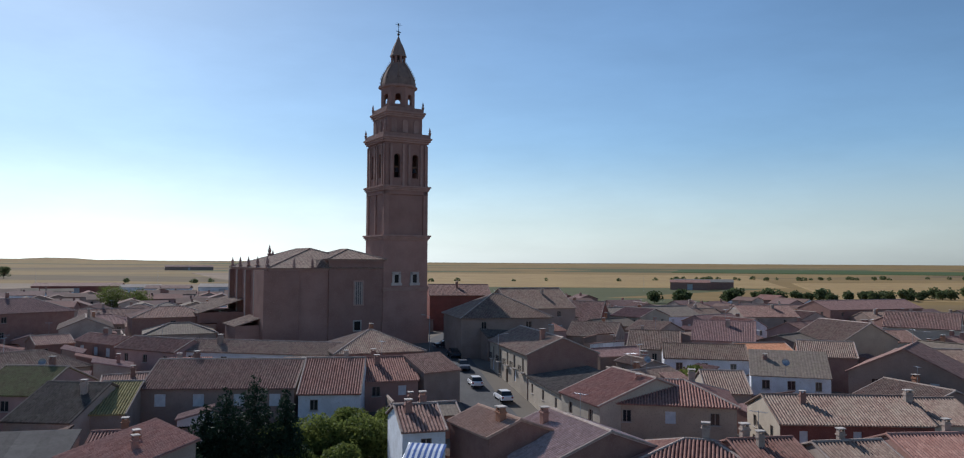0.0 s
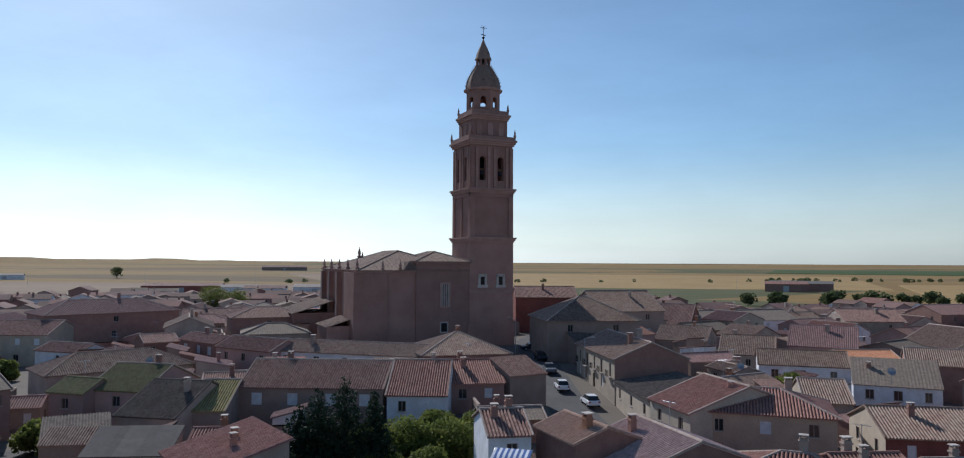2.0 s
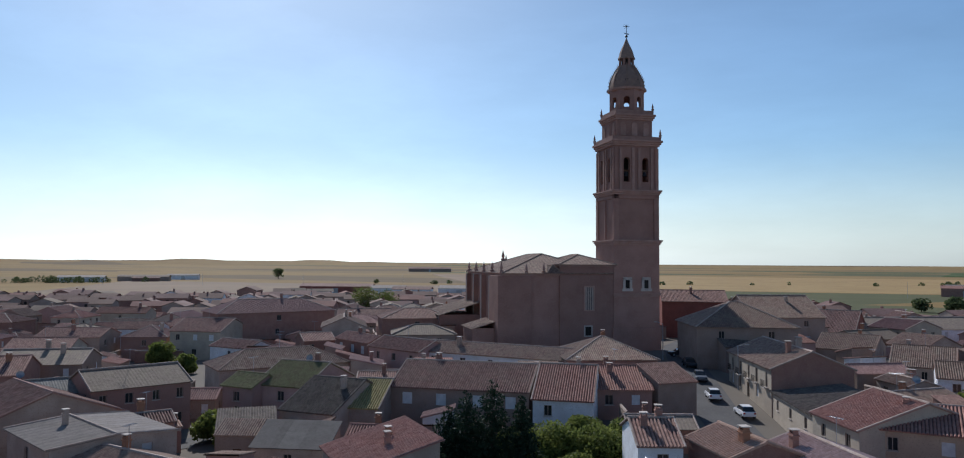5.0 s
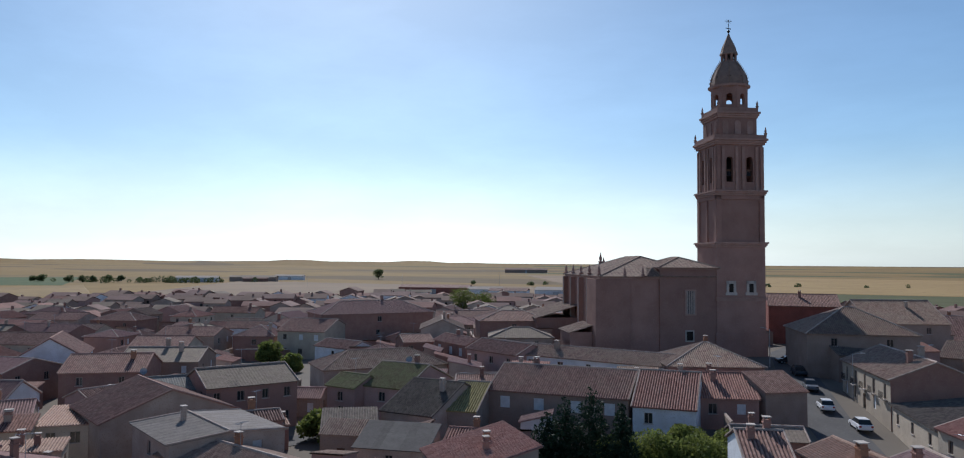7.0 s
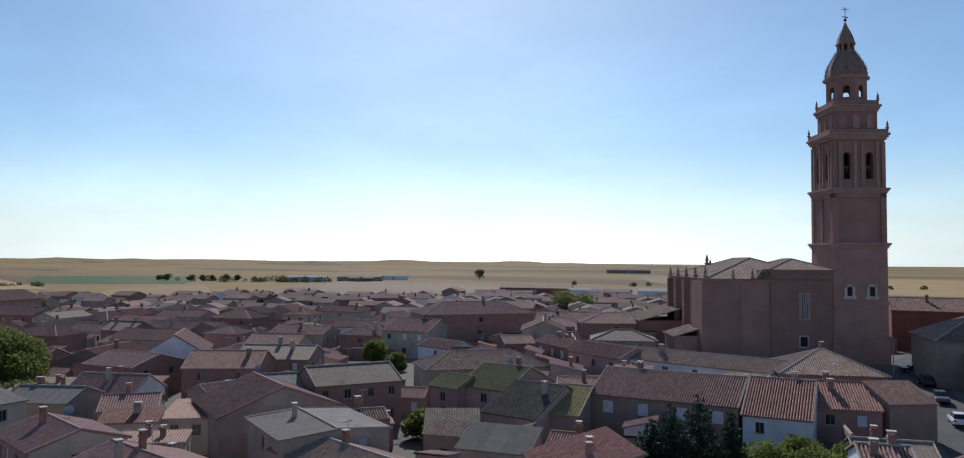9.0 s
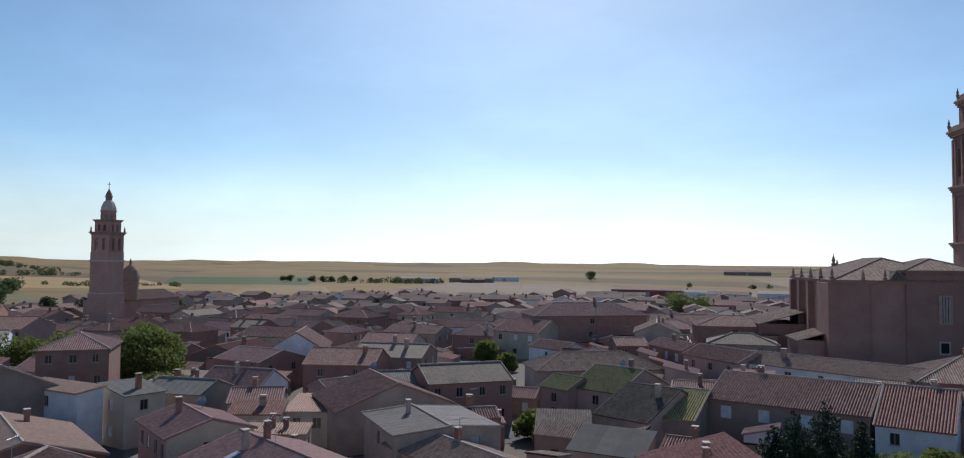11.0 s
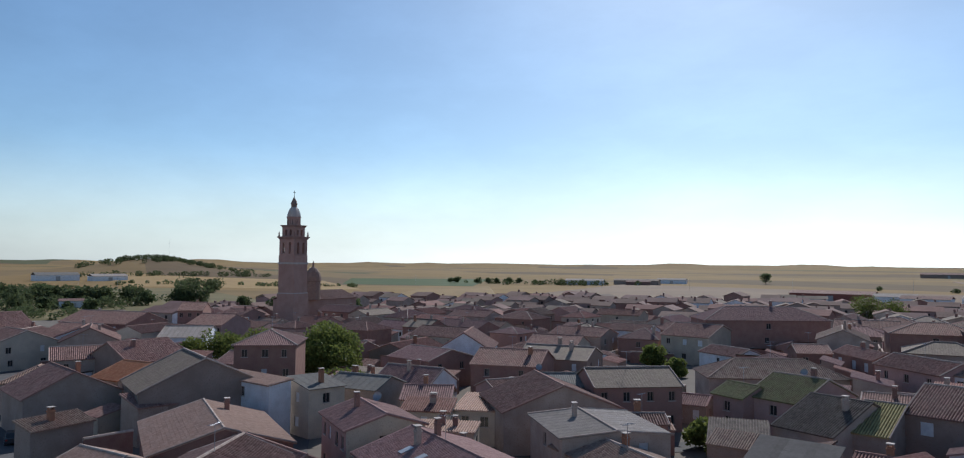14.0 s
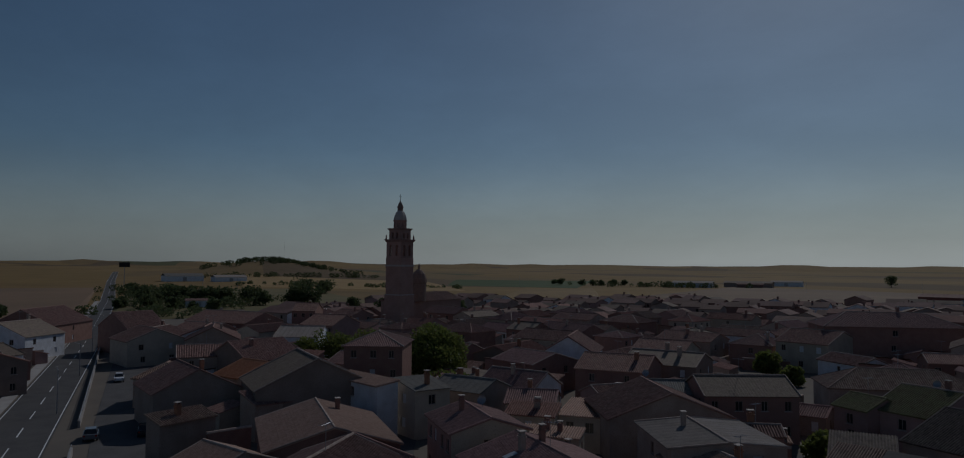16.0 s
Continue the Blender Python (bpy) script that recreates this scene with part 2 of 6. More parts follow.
leaf_far = mat("dull_leaf", (0.085, 0.11, 0.045), (0.11, 0.13, 0.055), 0.1, rough=0.7, bump=0)
glass = bpy.data.materials.new("window_glass")
glass.use_nodes = True
gb = glass.node_tree.nodes["Principled BSDF"]
gb.inputs["Base Color"].default_value, gb.inputs["Roughness"].default_value = (0.025, 0.028, 0.032, 1), 0.08
for lf, share in ((leaf_broad, 0.45), (leaf_dark, 0.2), (leaf_far, 0.4)):
    # thin leaves let light through
    lN, lK = lf.node_tree.nodes, lf.node_tree.links
    pb = lN["Principled BSDF"]
    tl = lN.new("ShaderNodeBsdfTranslucent")
    lK.new(pb.inputs["Base Color"].links[0].from_socket, tl.inputs["Color"])
    ms = lN.new("ShaderNodeMixShader")
    ms.inputs[0].default_value = share
    lK.new(pb.outputs[0], ms.inputs[1])
    lK.new(tl.outputs[0], ms.inputs[2])
    lK.new(ms.outputs[0], lN["Material Output"].inputs["Surface"])


# ---- helpers of this scene ----
def mesh_of(name, bm, material):
    me = bpy.data.meshes.new(name)
    bm.normal_update()
    bm.to_mesh(me)
    bm.free()
    me.materials.append(material)
    return me


def part(name, bm, material, parent=None, label=""):
    ob = new(name, mesh_of(name, bm, material))
    ob.parent = parent
    return tagged(ob, label)


def thing(name, x, y, z, rz=0, **tags):
    ob = new(name)
    ob.empty_display_size = 0.5
    ob.matrix_basis = pose(x, y, z, 0, 0, rz)
    return tagged(ob, **tags)


def box(bm, x0, y0, z0, x1, y1, z1):
    v = [bm.verts.new(p) for p in ((x0, y0, z0), (x1, y0, z0), (x1, y1, z0), (x0, y1, z0), (x0, y0, z1), (x1, y0, z1), (x1, y1, z1), (x0, y1, z1))]
    for f in ((3, 2, 1, 0), (4, 5, 6, 7), (0, 1, 5, 4), (1, 2, 6, 5), (2, 3, 7, 6), (3, 0, 4, 7)):
        bm.faces.new([v[i] for i in f])


def boxes(*dims):
    bm = bmesh.new()
    for d in dims:
        box(bm, *d)
    return bm


def lathe(profile, n=8, turn=0.0, closed=True):
    """A many-sided body from (radius, height) pairs."""
    bm = bmesh.new()
    rings = []
    for r, z in profile:
        if r < 1e-4:
            rings.append([bm.verts.new((0, 0, z))])
        else:
            rings.append([bm.verts.new((r * math.cos(turn + k * math.tau / n), r * math.sin(turn + k * math.tau / n), z)) for k in range(n)])
    for a, b in zip(rings, rings[1:]):
        for k in range(n):
            q = [a[k % len(a)], a[(k + 1) % len(a)], b[(k + 1) % len(b)], b[k % len(b)]]
            q = [v for i, v in enumerate(q) if v not in q[:i]]
            if len(q) > 2:
                bm.faces.new(q)
    if closed:
        for r, flip in ((rings[0], True), (rings[-1], False)):
            if len(r) > 2:
                bm.faces.new(r[::-1] if flip else r)
    return bm


def tube(bm, a, b, r0, r1=None, n=6):
    a, b = Vector(a), Vector(b)
    r1 = r0 if r1 is None else r1
    q = (b - a).to_track_quat("Z", "Y")
    A = [bm.verts.new(a + q @ Vector((r0 * math.cos(k * math.tau / n), r0 * math.sin(k * math.tau / n), 0))) for k in range(n)]
    B = [bm.verts.new(b + q @ Vector((r1 * math.cos(k * math.tau / n), r1 * math.sin(k * math.tau / n), 0))) for k in range(n)]
    for k in range(n):
        bm.faces.new((A[k], A[(k + 1) % n], B[(k + 1) % n], B[k]))
    bm.faces.new(A[::-1]), bm.faces.new(B)


def smooth01(x):
    x = min(max(x, 0.0), 1.0)
    return x * x * (3 - 2 * x)


def ground(x, y):
    """Height of the town's ground: a low mound under the great church, flat elsewhere."""
    return 4.5 * smooth01((105 - math.hypot(x + 22, y - 168)) / 75)


def land(x, y):
    """Ground with the plain and the far low hills."""
    r = math.hypot(x, y)
    az = math.degrees(math.atan2(x, y))
    z = ground(x, y)
    w = smooth01((r - 700) / 2300)
    z += w * (5 + 3 * noise.noise((x / 900, y / 900, 3)))
    hill = math.exp(-((az + 76.5) / 4.5) ** 2) * smooth01((r - 1050) / 250) * smooth01((2300 - r) / 600) * 22
    mesa = smooth01((r - 3300) / 500) * (12 + 12 * smooth01((-az - 12) / 25) * (0.6 + 0.5 * noise.noise((az / 7, 0, 5)))
                                           + 7 * smooth01((noise.noise((az / 3.1, 2, 9)) - 0.05) * 8) * smooth01((-az - 20) / 10))
    slope = smooth01((-az - 66) / 12) * smooth01((r - 420) / 900) * 5
    return z + hill + mesa + slope


def wall_face(bm, p, u, length, h, openings, depth=0.22, top=0.0):
    """A wall standing on p along u, with rectangular openings (a, z0, b, z1) and their reveals; n points outwards."""
    p, u = Vector(p), Vector(u)
    n = Vector((u.y, -u.x, 0))
    xs = sorted({0.0, length, *[o[0] for o in openings], *[o[2] for o in openings]})
    zs = sorted({-1.2, h, *[o[1] for o in openings], *[o[3] for o in openings]})
    cache = {}

    def v(a, z, d=0.0):
        k = (round(a, 4), round(z, 4), d)
        if k not in cache:
            cache[k] = bm.verts.new(p + u * a + Vector((0, 0, z)) - n * d)
        return cache[k]
    for a, b in zip(xs, xs[1:]):
        for c, d in zip(zs, zs[1:]):
            m, q = (a + b) / 2, (c + d) / 2
            if any(o[0] < m < o[2] and o[1] < q < o[3] for o in openings):
                continue
            bm.faces.new((v(a, c), v(b, c), v(b, d), v(a, d)))
    for a, c, b, d in openings:
        for (a0, c0), (a1, c1) in (((a, c), (b, c)), ((b, c), (b, d)), ((b, d), (a, d)), ((a, d), (a, c))):
            bm.faces.new((v(a0, c0), v(a0, c0, depth), v(a1, c1, depth), v(a1, c1)))
    return xs


def slope_sheet(a, b, up, vmax, pitch, amp):
    """A roof slope: eave from a to b, rising along up (unit), vmax(s) its length at the eave's share s; ribs run up the slope."""
    bm = bmesh.new()
    uvl = bm.loops.layers.uv.new("uv")
    a, b, up = Vector(a), Vector(b), Vector(up)
    length = (b - a).length
    e = (b - a) / length
    nrm = e.cross(up).normalized()
    k = max(2, round(length / pitch))
    uscale = 0.26 * k / length if pitch < 0.35 else 1.0
    samples = [0.0, 0.14, 0.36, 0.58, 0.72]
    us = [length * (i + s) / k for i in range(k) for s in samples] + [length]
    hs = [amp * v for _ in range(k) for v in (0, 0.75, 1, 0.75, 0)] + [0]
    rows = []
    for u, h in zip(us, hs):
        m = max(vmax(u / length), 0.02)
        lo, hi, dn = a + e * u + nrm * h, a + e * u + up * m + nrm * h, a + e * u - nrm * 0.1
        rows.append((bm.verts.new(lo), bm.verts.new(hi), bm.verts.new(dn), bm.verts.new(dn + up * m), u, m))
    for p, q in zip(rows, rows[1:]):
        f = bm.faces.new((p[0], q[0], q[1], p[1]))
        for lp, c in zip(f.loops, ((p[4] * uscale, 0), (q[4] * uscale, 0), (q[4] * uscale, q[5]), (p[4] * uscale, p[5]))):
            lp[uvl].uv = c
        bm.faces.new((p[2], q[2], q[0], p[0]))
        bm.faces.new((p[3], q[3], q[2], p[2]))
    for r in (rows[0], rows[-1]):
        bm.faces.new((r[0], r[1], r[3], r[2]))
    return bm


def ridge_cap(parent, a, b, material, r=0.14):
    bm = bmesh.new()
    tube(bm, a, b, r, r, 6)
    return part("ridge_cap", bm, material, parent)


def window(parent, p, u, w, h, z, shut, far):
    """A framed window set back in its opening. p: wall foot, u: along the wall."""
    n = Vector((u.y, -u.x, 0))
    o = Vector(p) + Vector((0, 0, z)) - n * 0.16

    def rect(bm, a, c, b, d, t0, t1):
        pts = []
        for t in (t0, t1):
            for q, s in ((a, c), (b, c), (b, d), (a, d)):
                pts.append(bm.verts.new(o + u * q + Vector((0, 0, s)) + n * t))
        for f in ((0, 1, 2, 3), (7, 6, 5, 4), (0, 4, 5, 1), (1, 5, 6, 2), (2, 6, 7, 3), (3, 7, 4, 0)):
            bm.faces.new([pts[i] for i in f])
    bm = bmesh.new()
    if shut:
        rect(bm, 0.0, 0.0, w, h, 0, 0.05)
        wd = part("window", bm, blind, parent, "closed white roller blind")
        return
    fw = 0.07
    for a, c, b, d in ((0, 0, w, fw), (0, h - fw, w, h), (0, fw, fw, h - fw), (w - fw, fw, w, h - fw), (w / 2 - fw / 2, fw, w / 2 + fw / 2, h - fw)):
        rect(bm, a, c, b, d, 0, 0.06)
    wd = part("window", bm, frame_mat, parent)
    bm = bmesh.new()
    rect(bm, 0, 0, w, h, -0.03, 0.02)
    part("pane", bm, glass, wd)
    if not far:
        bm = bmesh.new()
        rect(bm, -0.1, -0.07, w + 0.1, 0, 0.1, 0.26)
        part("sill", bm, stone, wd)


def chimney_part(parent, x, y, z0, z1, material, wide=0.62):
    h = wide / 2
    bm = boxes((x - h, y - h * 0.8, z0, x + h, y + h * 0.8, z1), (x - h - 0.07, y - h * 0.8 - 0.07, z1 - 0.28, x + h + 0.07, y + h * 0.8 + 0.07, z1 - 0.16),
               (x - h * 0.9, y - h * 0.7, z1, x - h * 0.6, y + h * 0.7, z1 + 0.22), (x + h * 0.6, y - h * 0.7, z1, x + h * 0.9, y + h * 0.7, z1 + 0.22))
    ch = part("chimney", bm, material, parent)
    part("cap", boxes((x - h - 0.05, y - h - 0.02, z1 + 0.22, x + h + 0.05, y + h + 0.02, z1 + 0.3)), stone, ch)


HOUSES = []


def house(x, y, rz, L, W, eave, rise, tile="brown", wall="render", side=None, roof="gable", win=0, shut=False, door=False, chim="", label="",
          gable_front=False, balcony=False, skylight=False, solar=False, group="town houses"):
    """A house: ridge along its own x, eaves along x on both sides, walls with openings, ribbed roof slopes, chimney."""
    rnd = random.Random(int(x * 7 + y * 13))
    dist = math.hypot(x, y)
    far = dist > 190
    HOUSES.append((x, y, L, W, math.hypot(L, W) / 2))
    g = ground(x, y)
    h = max(eave - g, 2.3)
    top = thing("house", x, y, g, rz, label=label or f"{WALL_WORDS[wall]} village house under a {TILE_WORDS[tile]} roof", category="house", group=group)
    hl, hw = L / 2, W / 2
    u4 = [(Vector((-hl, -hw, 0)), Vector((1, 0, 0)), L), (Vector((hl, -hw, 0)), Vector((0, 1, 0)), W), (Vector((hl, hw, 0)), Vector((-1, 0, 0)), L), (Vector((-hl, hw, 0)), Vector((0, -1, 0)), W)]
    storeys = 2 if h > 4.6 else 1
    bm, bms = bmesh.new(), bmesh.new()
    wins, cuts = [], {}
    main = 2 if gable_front and side else 0
    for i, (p, u, ln) in enumerate(u4):
        shows = i == main or (gable_front and i == 3) or (i in (1, 3) and rnd.random() < 0.5)
        ops = []
        n = 0
        if win and shows:
            n = min(win, max(1, int(ln / 2.0))) if i == main else max(1, min(2, int(ln / 4)))
        if n:
            step = ln / n
            for s in range(storeys):
                for k in range(n):
                    if s == 0 and storeys == 2 and rnd.random() < 0.15:
                        continue
                    w = rnd.choice((0.85, 0.95, 1.05)) if not shut else 1.3
                    hh = (1.25 if not balcony or i != main else 1.9) if not shut else 1.45
                    c = step * (k + 0.5) + (rnd.uniform(-0.25, 0.25) if step > 2 else 0)
                    z = h - 0.75 - hh if s == storeys - 1 else max(0.9, h - 5.1)
                    isdoor = s == 0 and (door or balcony) and k == n // 2 and i == main
                    if isdoor:
                        z, hh, w = 0.05, 2.1, 1.1
                    if c - w / 2 < 0.25 or c + w / 2 > ln - 0.25 or z + hh > h - 0.1:
                        continue
                    ops.append((c - w / 2, z, c + w / 2, z + hh))
                    wins.append((p + u * (c - w / 2), u, w, hh, z, isdoor, i))
        cuts[i] = wall_face(bms if (side and ((i in (0, 2)) if gable_front else i in (1, 3))) else bm, p, u, ln, h, ops)
    sl = rise / (hw if roof != "shed" else W)
    for i in (1, 3):
        p, u, ln = u4[i]
        tgt = bms if (side and not gable_front) else bm
        if roof == "gable":
            v = [tgt.verts.new(p + u * q + Vector((0, 0, h))) for q in cuts[i]] + [tgt.verts.new(p + u * hw + Vector((0, 0, h + rise - 0.06)))]
            tgt.faces.new(v)
        elif roof == "shed":
            back = p + (u * ln if i == 1 else Vector((0, 0, 0)))
            front = p + (Vector((0, 0, 0)) if i == 1 else u * ln)
            v = [p + u * q + Vector((0, 0, h)) for q in cuts[i]] + [back + Vector((0, 0, h + rise - 0.06))]
            tgt.faces.new([tgt.verts.new(q) for q in v])
    if roof == "shed":
        bm.faces.new([bm.verts.new((hl - q, hw, h)) for q in cuts[2]] + [bm.verts.new(q) for q in ((-hl, hw, h + rise - 0.06), (hl, hw, h + rise - 0.06))])
    for m_ in (bm, bms):
        bmesh.ops.remove_doubles(m_, verts=m_.verts, dist=0.002)
    part("wall", bm, WALL[wall], top)
    if len(bms.verts):
        part("wall", bms, WALL[side], top, f"{WALL_WORDS[side]} wall")
    else:
        bms.free()
    for p, u, w, hh, z, isdoor, i in wins:
        if isdoor:
            n = Vector((u.y, -u.x, 0))
            b2 = bmesh.new()
            o = p - n * 0.18 + Vector((0, 0, z))
            pts = [b2.verts.new(q) for q in (o, o + u * w, o + u * w + Vector((0, 0, hh)), o + Vector((0, 0, hh)))]
            fc = b2.faces.new(pts)
            r = bmesh.ops.inset_region(b2, faces=[fc], thickness=0.12, depth=-0.03)
            part("door", b2, wood, top)
        else:
            window(top, p, u, w, hh, z, shut or rnd.random() < 0.18, far)
            if balcony and i == main and z > 2.5:
                n = Vector((u.y, -u.x, 0))
                c = p + u * (w / 2) + Vector((0, 0, z - 0.1))
                b2 = bmesh.new()
                for a, d in ((-0.8, 0.8),):
                    q = [c + u * a, c + u * d, c + u * d + n * 0.55, c + u * a + n * 0.55]
                    lo = [b2.verts.new(v_) for v_ in q]
                    hi = [b2.verts.new(v_ + Vector((0, 0, 0.1))) for v_ in q]
                    b2.faces.new(lo[::-1]), b2.faces.new(hi)
                    for k in range(4):
                        b2.faces.new((lo[k], lo[(k + 1) % 4], hi[(k + 1) % 4], hi[k]))
                bal = part("balcony", b2, stone, top)
                b2 = bmesh.new()
                for a in [-0.78 + 0.13 * j for j in range(13)]:
                    tube(b2, c + u * a + n * 0.52 + Vector((0, 0, 0.1)), c + u * a + n * 0.52 + Vector((0, 0, 1.05)), 0.012, n=4)
                tube(b2, c - u * 0.8 + n * 0.52 + Vector((0, 0, 1.05)), c + u * 0.8 + n * 0.52 + Vector((0, 0, 1.05)), 0.025, n=4)
                part("railing", b2, iron, bal)
    # roof
    ov, tm = 0.32, TILE[tile]
    # the paler cap has the bright sunlit edge painted in
    cap_m = sunlit_mortar if rnd.random() < 0.6 else tm
    pitch = 0.3 if tile not in ("cement", "grey") else (0.42 if tile == "grey" else 1.2)
    amp = {"cement": 0.004, "grey": 0.012, "light": 0.035, "teal": 0.03}.get(tile, 0.12)
    zr = h + rise
    if roof == "gable":
        ln = math.hypot(hw + ov, (hw + ov) * sl)
        for s in (1, -1):
            a, b = Vector((-s * (hl + 0.15), -s * (hw + ov), h - ov * sl)), Vector((s * (hl + 0.15), -s * (hw + ov), h - ov * sl))
            up = Vector((0, s * 1.0, sl)).normalized()
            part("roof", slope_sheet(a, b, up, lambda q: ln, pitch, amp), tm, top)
        ridge_cap(top, (-hl - 0.18, 0, zr + 0.05), (hl + 0.18, 0, zr + 0.05), cap_m, 0.15)
        if dist < 200:
            for sx in (-1, 1):
                for sy in (-1, 1):
                    b2 = bmesh.new()
                    tube(b2, (sx * (hl + 0.12), sy * (hw + ov), h - ov * sl + 0.06), (sx * (hl + 0.12), 0, zr + 0.06), 0.1, n=5)
                    part("verge", b2, cap_m, top)
    elif roof == "shed":
        up = Vector((0, 1, sl)).normalized()
        ln = math.hypot(W + 2 * ov, (W + 2 * ov) * sl)
        part("roof", slope_sheet((-hl - 0.15, -hw - ov, h - ov * sl), (hl + 0.15, -hw - ov, h - ov * sl), up, lambda q: ln, pitch, amp), tm, top)
    else:
        H2, W2 = hl + ov, hw + ov
        m = min(W2, H2)
        z0, sl2 = h - ov * sl, (zr - (h - ov * sl)) / m
        k = math.hypot(1, sl2)
        for a, b, ln in (((-H2, -W2), (H2, -W2), 2 * H2), ((H2, -W2), (H2, W2), 2 * W2), ((H2, W2), (-H2, W2), 2 * H2), ((-H2, W2), (-H2, -W2), 2 * W2)):
            e = Vector((b[0] - a[0], b[1] - a[1], 0)).normalized()
            up = Vector((-e.y, e.x, sl2)).normalized()
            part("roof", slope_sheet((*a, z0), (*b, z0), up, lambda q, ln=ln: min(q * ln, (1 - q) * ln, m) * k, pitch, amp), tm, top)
        r1, r2 = (Vector((-(H2 - m), -(W2 - m), zr + 0.03)), Vector((H2 - m, W2 - m, zr + 0.03)))
        if (r2 - r1).length > 0.3:
            ridge_cap(top, r1, r2, cap_m)
        for cx, cy, e in ((-H2, -W2, r1), (H2, W2, r2), (H2, -W2, Vector((r2.x, r1.y, r1.z))), (-H2, W2, Vector((r1.x, r2.y, r1.z)))):
            ridge_cap(top, (cx, cy, z0 + 0.06), e, cap_m, 0.13)
    for q_ in range((1 if chim else 0) + (1 if dist < 260 and rnd.random() < 0.45 else 0)):
        cx, cy = rnd.uniform(-0.3, 0.3) * L, rnd.choice((-0.15, 0.15, 0.05)) * W
        zc = zr - abs(cy) * sl if roof != "shed" else h + rise * 0.5
        chimney_part(top, cx, cy, zc - 0.5, zc + rnd.uniform(0.8, 1.4), WALL[rnd.choice(("brick", "render", "orange")) if q_ or not chim else ("brick" if chim == "brick" else "render")], rnd.uniform(0.5, 0.75))
    if skylight:
        for a in (-0.12, 0.1):
            cx, cy = a * L, -0.25 * W
            zc = zr - abs(cy) * sl
            b2 = boxes((cx - 0.4, cy - 0.6, zc - 0.1, cx + 0.4, cy + 0.6, zc + 0.16))
            bmesh.ops.rotate(b2, cent=(cx, cy, zc), matrix=Matrix.Rotation(math.atan(sl), 3, "X"), verts=b2.verts)
            part("skylight", b2, steel, top)
    if solar:
        ln = W * 0.5
        b2 = boxes((-hl * 0.6, -hw * 0.8, h + 0.35, hl * 0.75, -hw * 0.2, h + 0.45))
        bmesh.ops.rotate(b2, cent=(0, -hw * 0.5, h + 0.4), matrix=Matrix.Rotation(math.atan(sl), 3, "X"), verts=b2.verts)
        part("solar_panel", b2, glass, top)
    return top


# ---- land ----
def ground_mat():
    m = bpy.data.materials.new("dry_plain")
    m.use_nodes = True
    N, K = m.node_tree.nodes, m.node_tree.links
    b = N["Principled BSDF"]
    geo = N.new("ShaderNodeNewGeometry")
    mp = N.new("ShaderNodeMapping")
    mp.inputs["Rotation"].default_value = (0, 0, radians(24))
    mp.inputs["Scale"].default_value = (1 / 520, 1 / 240, 0)
    K.new(geo.outputs["Position"], mp.inputs["Vector"])
    vor = N.new("ShaderNodeTexVoronoi")
    vor.distance = "CHEBYCHEV"
    vor.inputs["Scale"].default_value = 1.0
    K.new(mp.outputs[0], vor.inputs["Vector"])
    ramp = N.new("ShaderNodeValToRGB")
    ramp.color_ramp.interpolation = "CONSTANT"
    cr = ramp.color_ramp.elements
    cr[0].position, cr[0].color = 0.0, (0.265, 0.175, 0.075, 1)
    cr[1].position, cr[1].color = 0.22, (0.24, 0.165, 0.08, 1)
    for p, c in ((0.4, (0.29, 0.195, 0.085, 1)), (0.62, (0.17, 0.12, 0.07, 1)), (0.74, (0.27, 0.18, 0.075, 1)), (0.9, (0.12, 0.12, 0.06, 1))):
        e = cr.new(p)
        e.color = c
    sep = N.new("ShaderNodeSeparateColor")
    K.new(vor.outputs["Color"], sep.inputs[0])
    K.new(sep.outputs[0], ramp.inputs[0])
    ns = N.new("ShaderNodeTexNoise")
    ns.inputs["Scale"].default_value, ns.inputs["Detail"].default_value = 0.02, 8
    K.new(geo.outputs["Position"], ns.inputs["Vector"])
    mul = N.new("ShaderNodeMixRGB")
    mul.blend_type = "MULTIPLY"
    mul.inputs[0].default_value = 0.45
    K.new(ramp.outputs[0], mul.inputs[1])
    K.new(ns.outputs["Fac"], mul.inputs[2])
    # bare town ground within the built-up area
    sub = N.new("ShaderNodeVectorMath")
    sub.operation = "DISTANCE"
    sub.inputs[1].default_value = (-110, 170, 0)
    K.new(geo.outputs["Position"], sub.inputs[0])
    mr = N.new("ShaderNodeMapRange")
    mr.inputs[1].default_value, mr.inputs[2].default_value = 250, 290
    K.new(sub.outputs["Value"], mr.inputs[0])
    town = N.new("ShaderNodeMixRGB")
    n2 = N.new("ShaderNodeTexNoise")
    n2.inputs["Scale"].default_value, n2.inputs["Detail"].default_value = 0.12, 6
    K.new(geo.outputs["Position"], n2.inputs["Vector"])
    K.new(n2.outputs["Fac"], town.inputs[0])
    town.inputs[1].default_value, town.inputs[2].default_value = (0.12, 0.105, 0.095, 1), (0.21, 0.18, 0.15, 1)
    mix = N.new("ShaderNodeMixRGB")
    K.new(mr.outputs[0], mix.inputs[0])
    K.new(town.outputs[0], mix.inputs[1])
    K.new(mul.outputs[0], mix.inputs[2])
    K.new(mix.outputs[0], b.inputs["Base Color"])
    b.inputs["Roughness"].default_value = 0.95
    b.inputs["Specular IOR Level"].default_value = 0.09
    return m


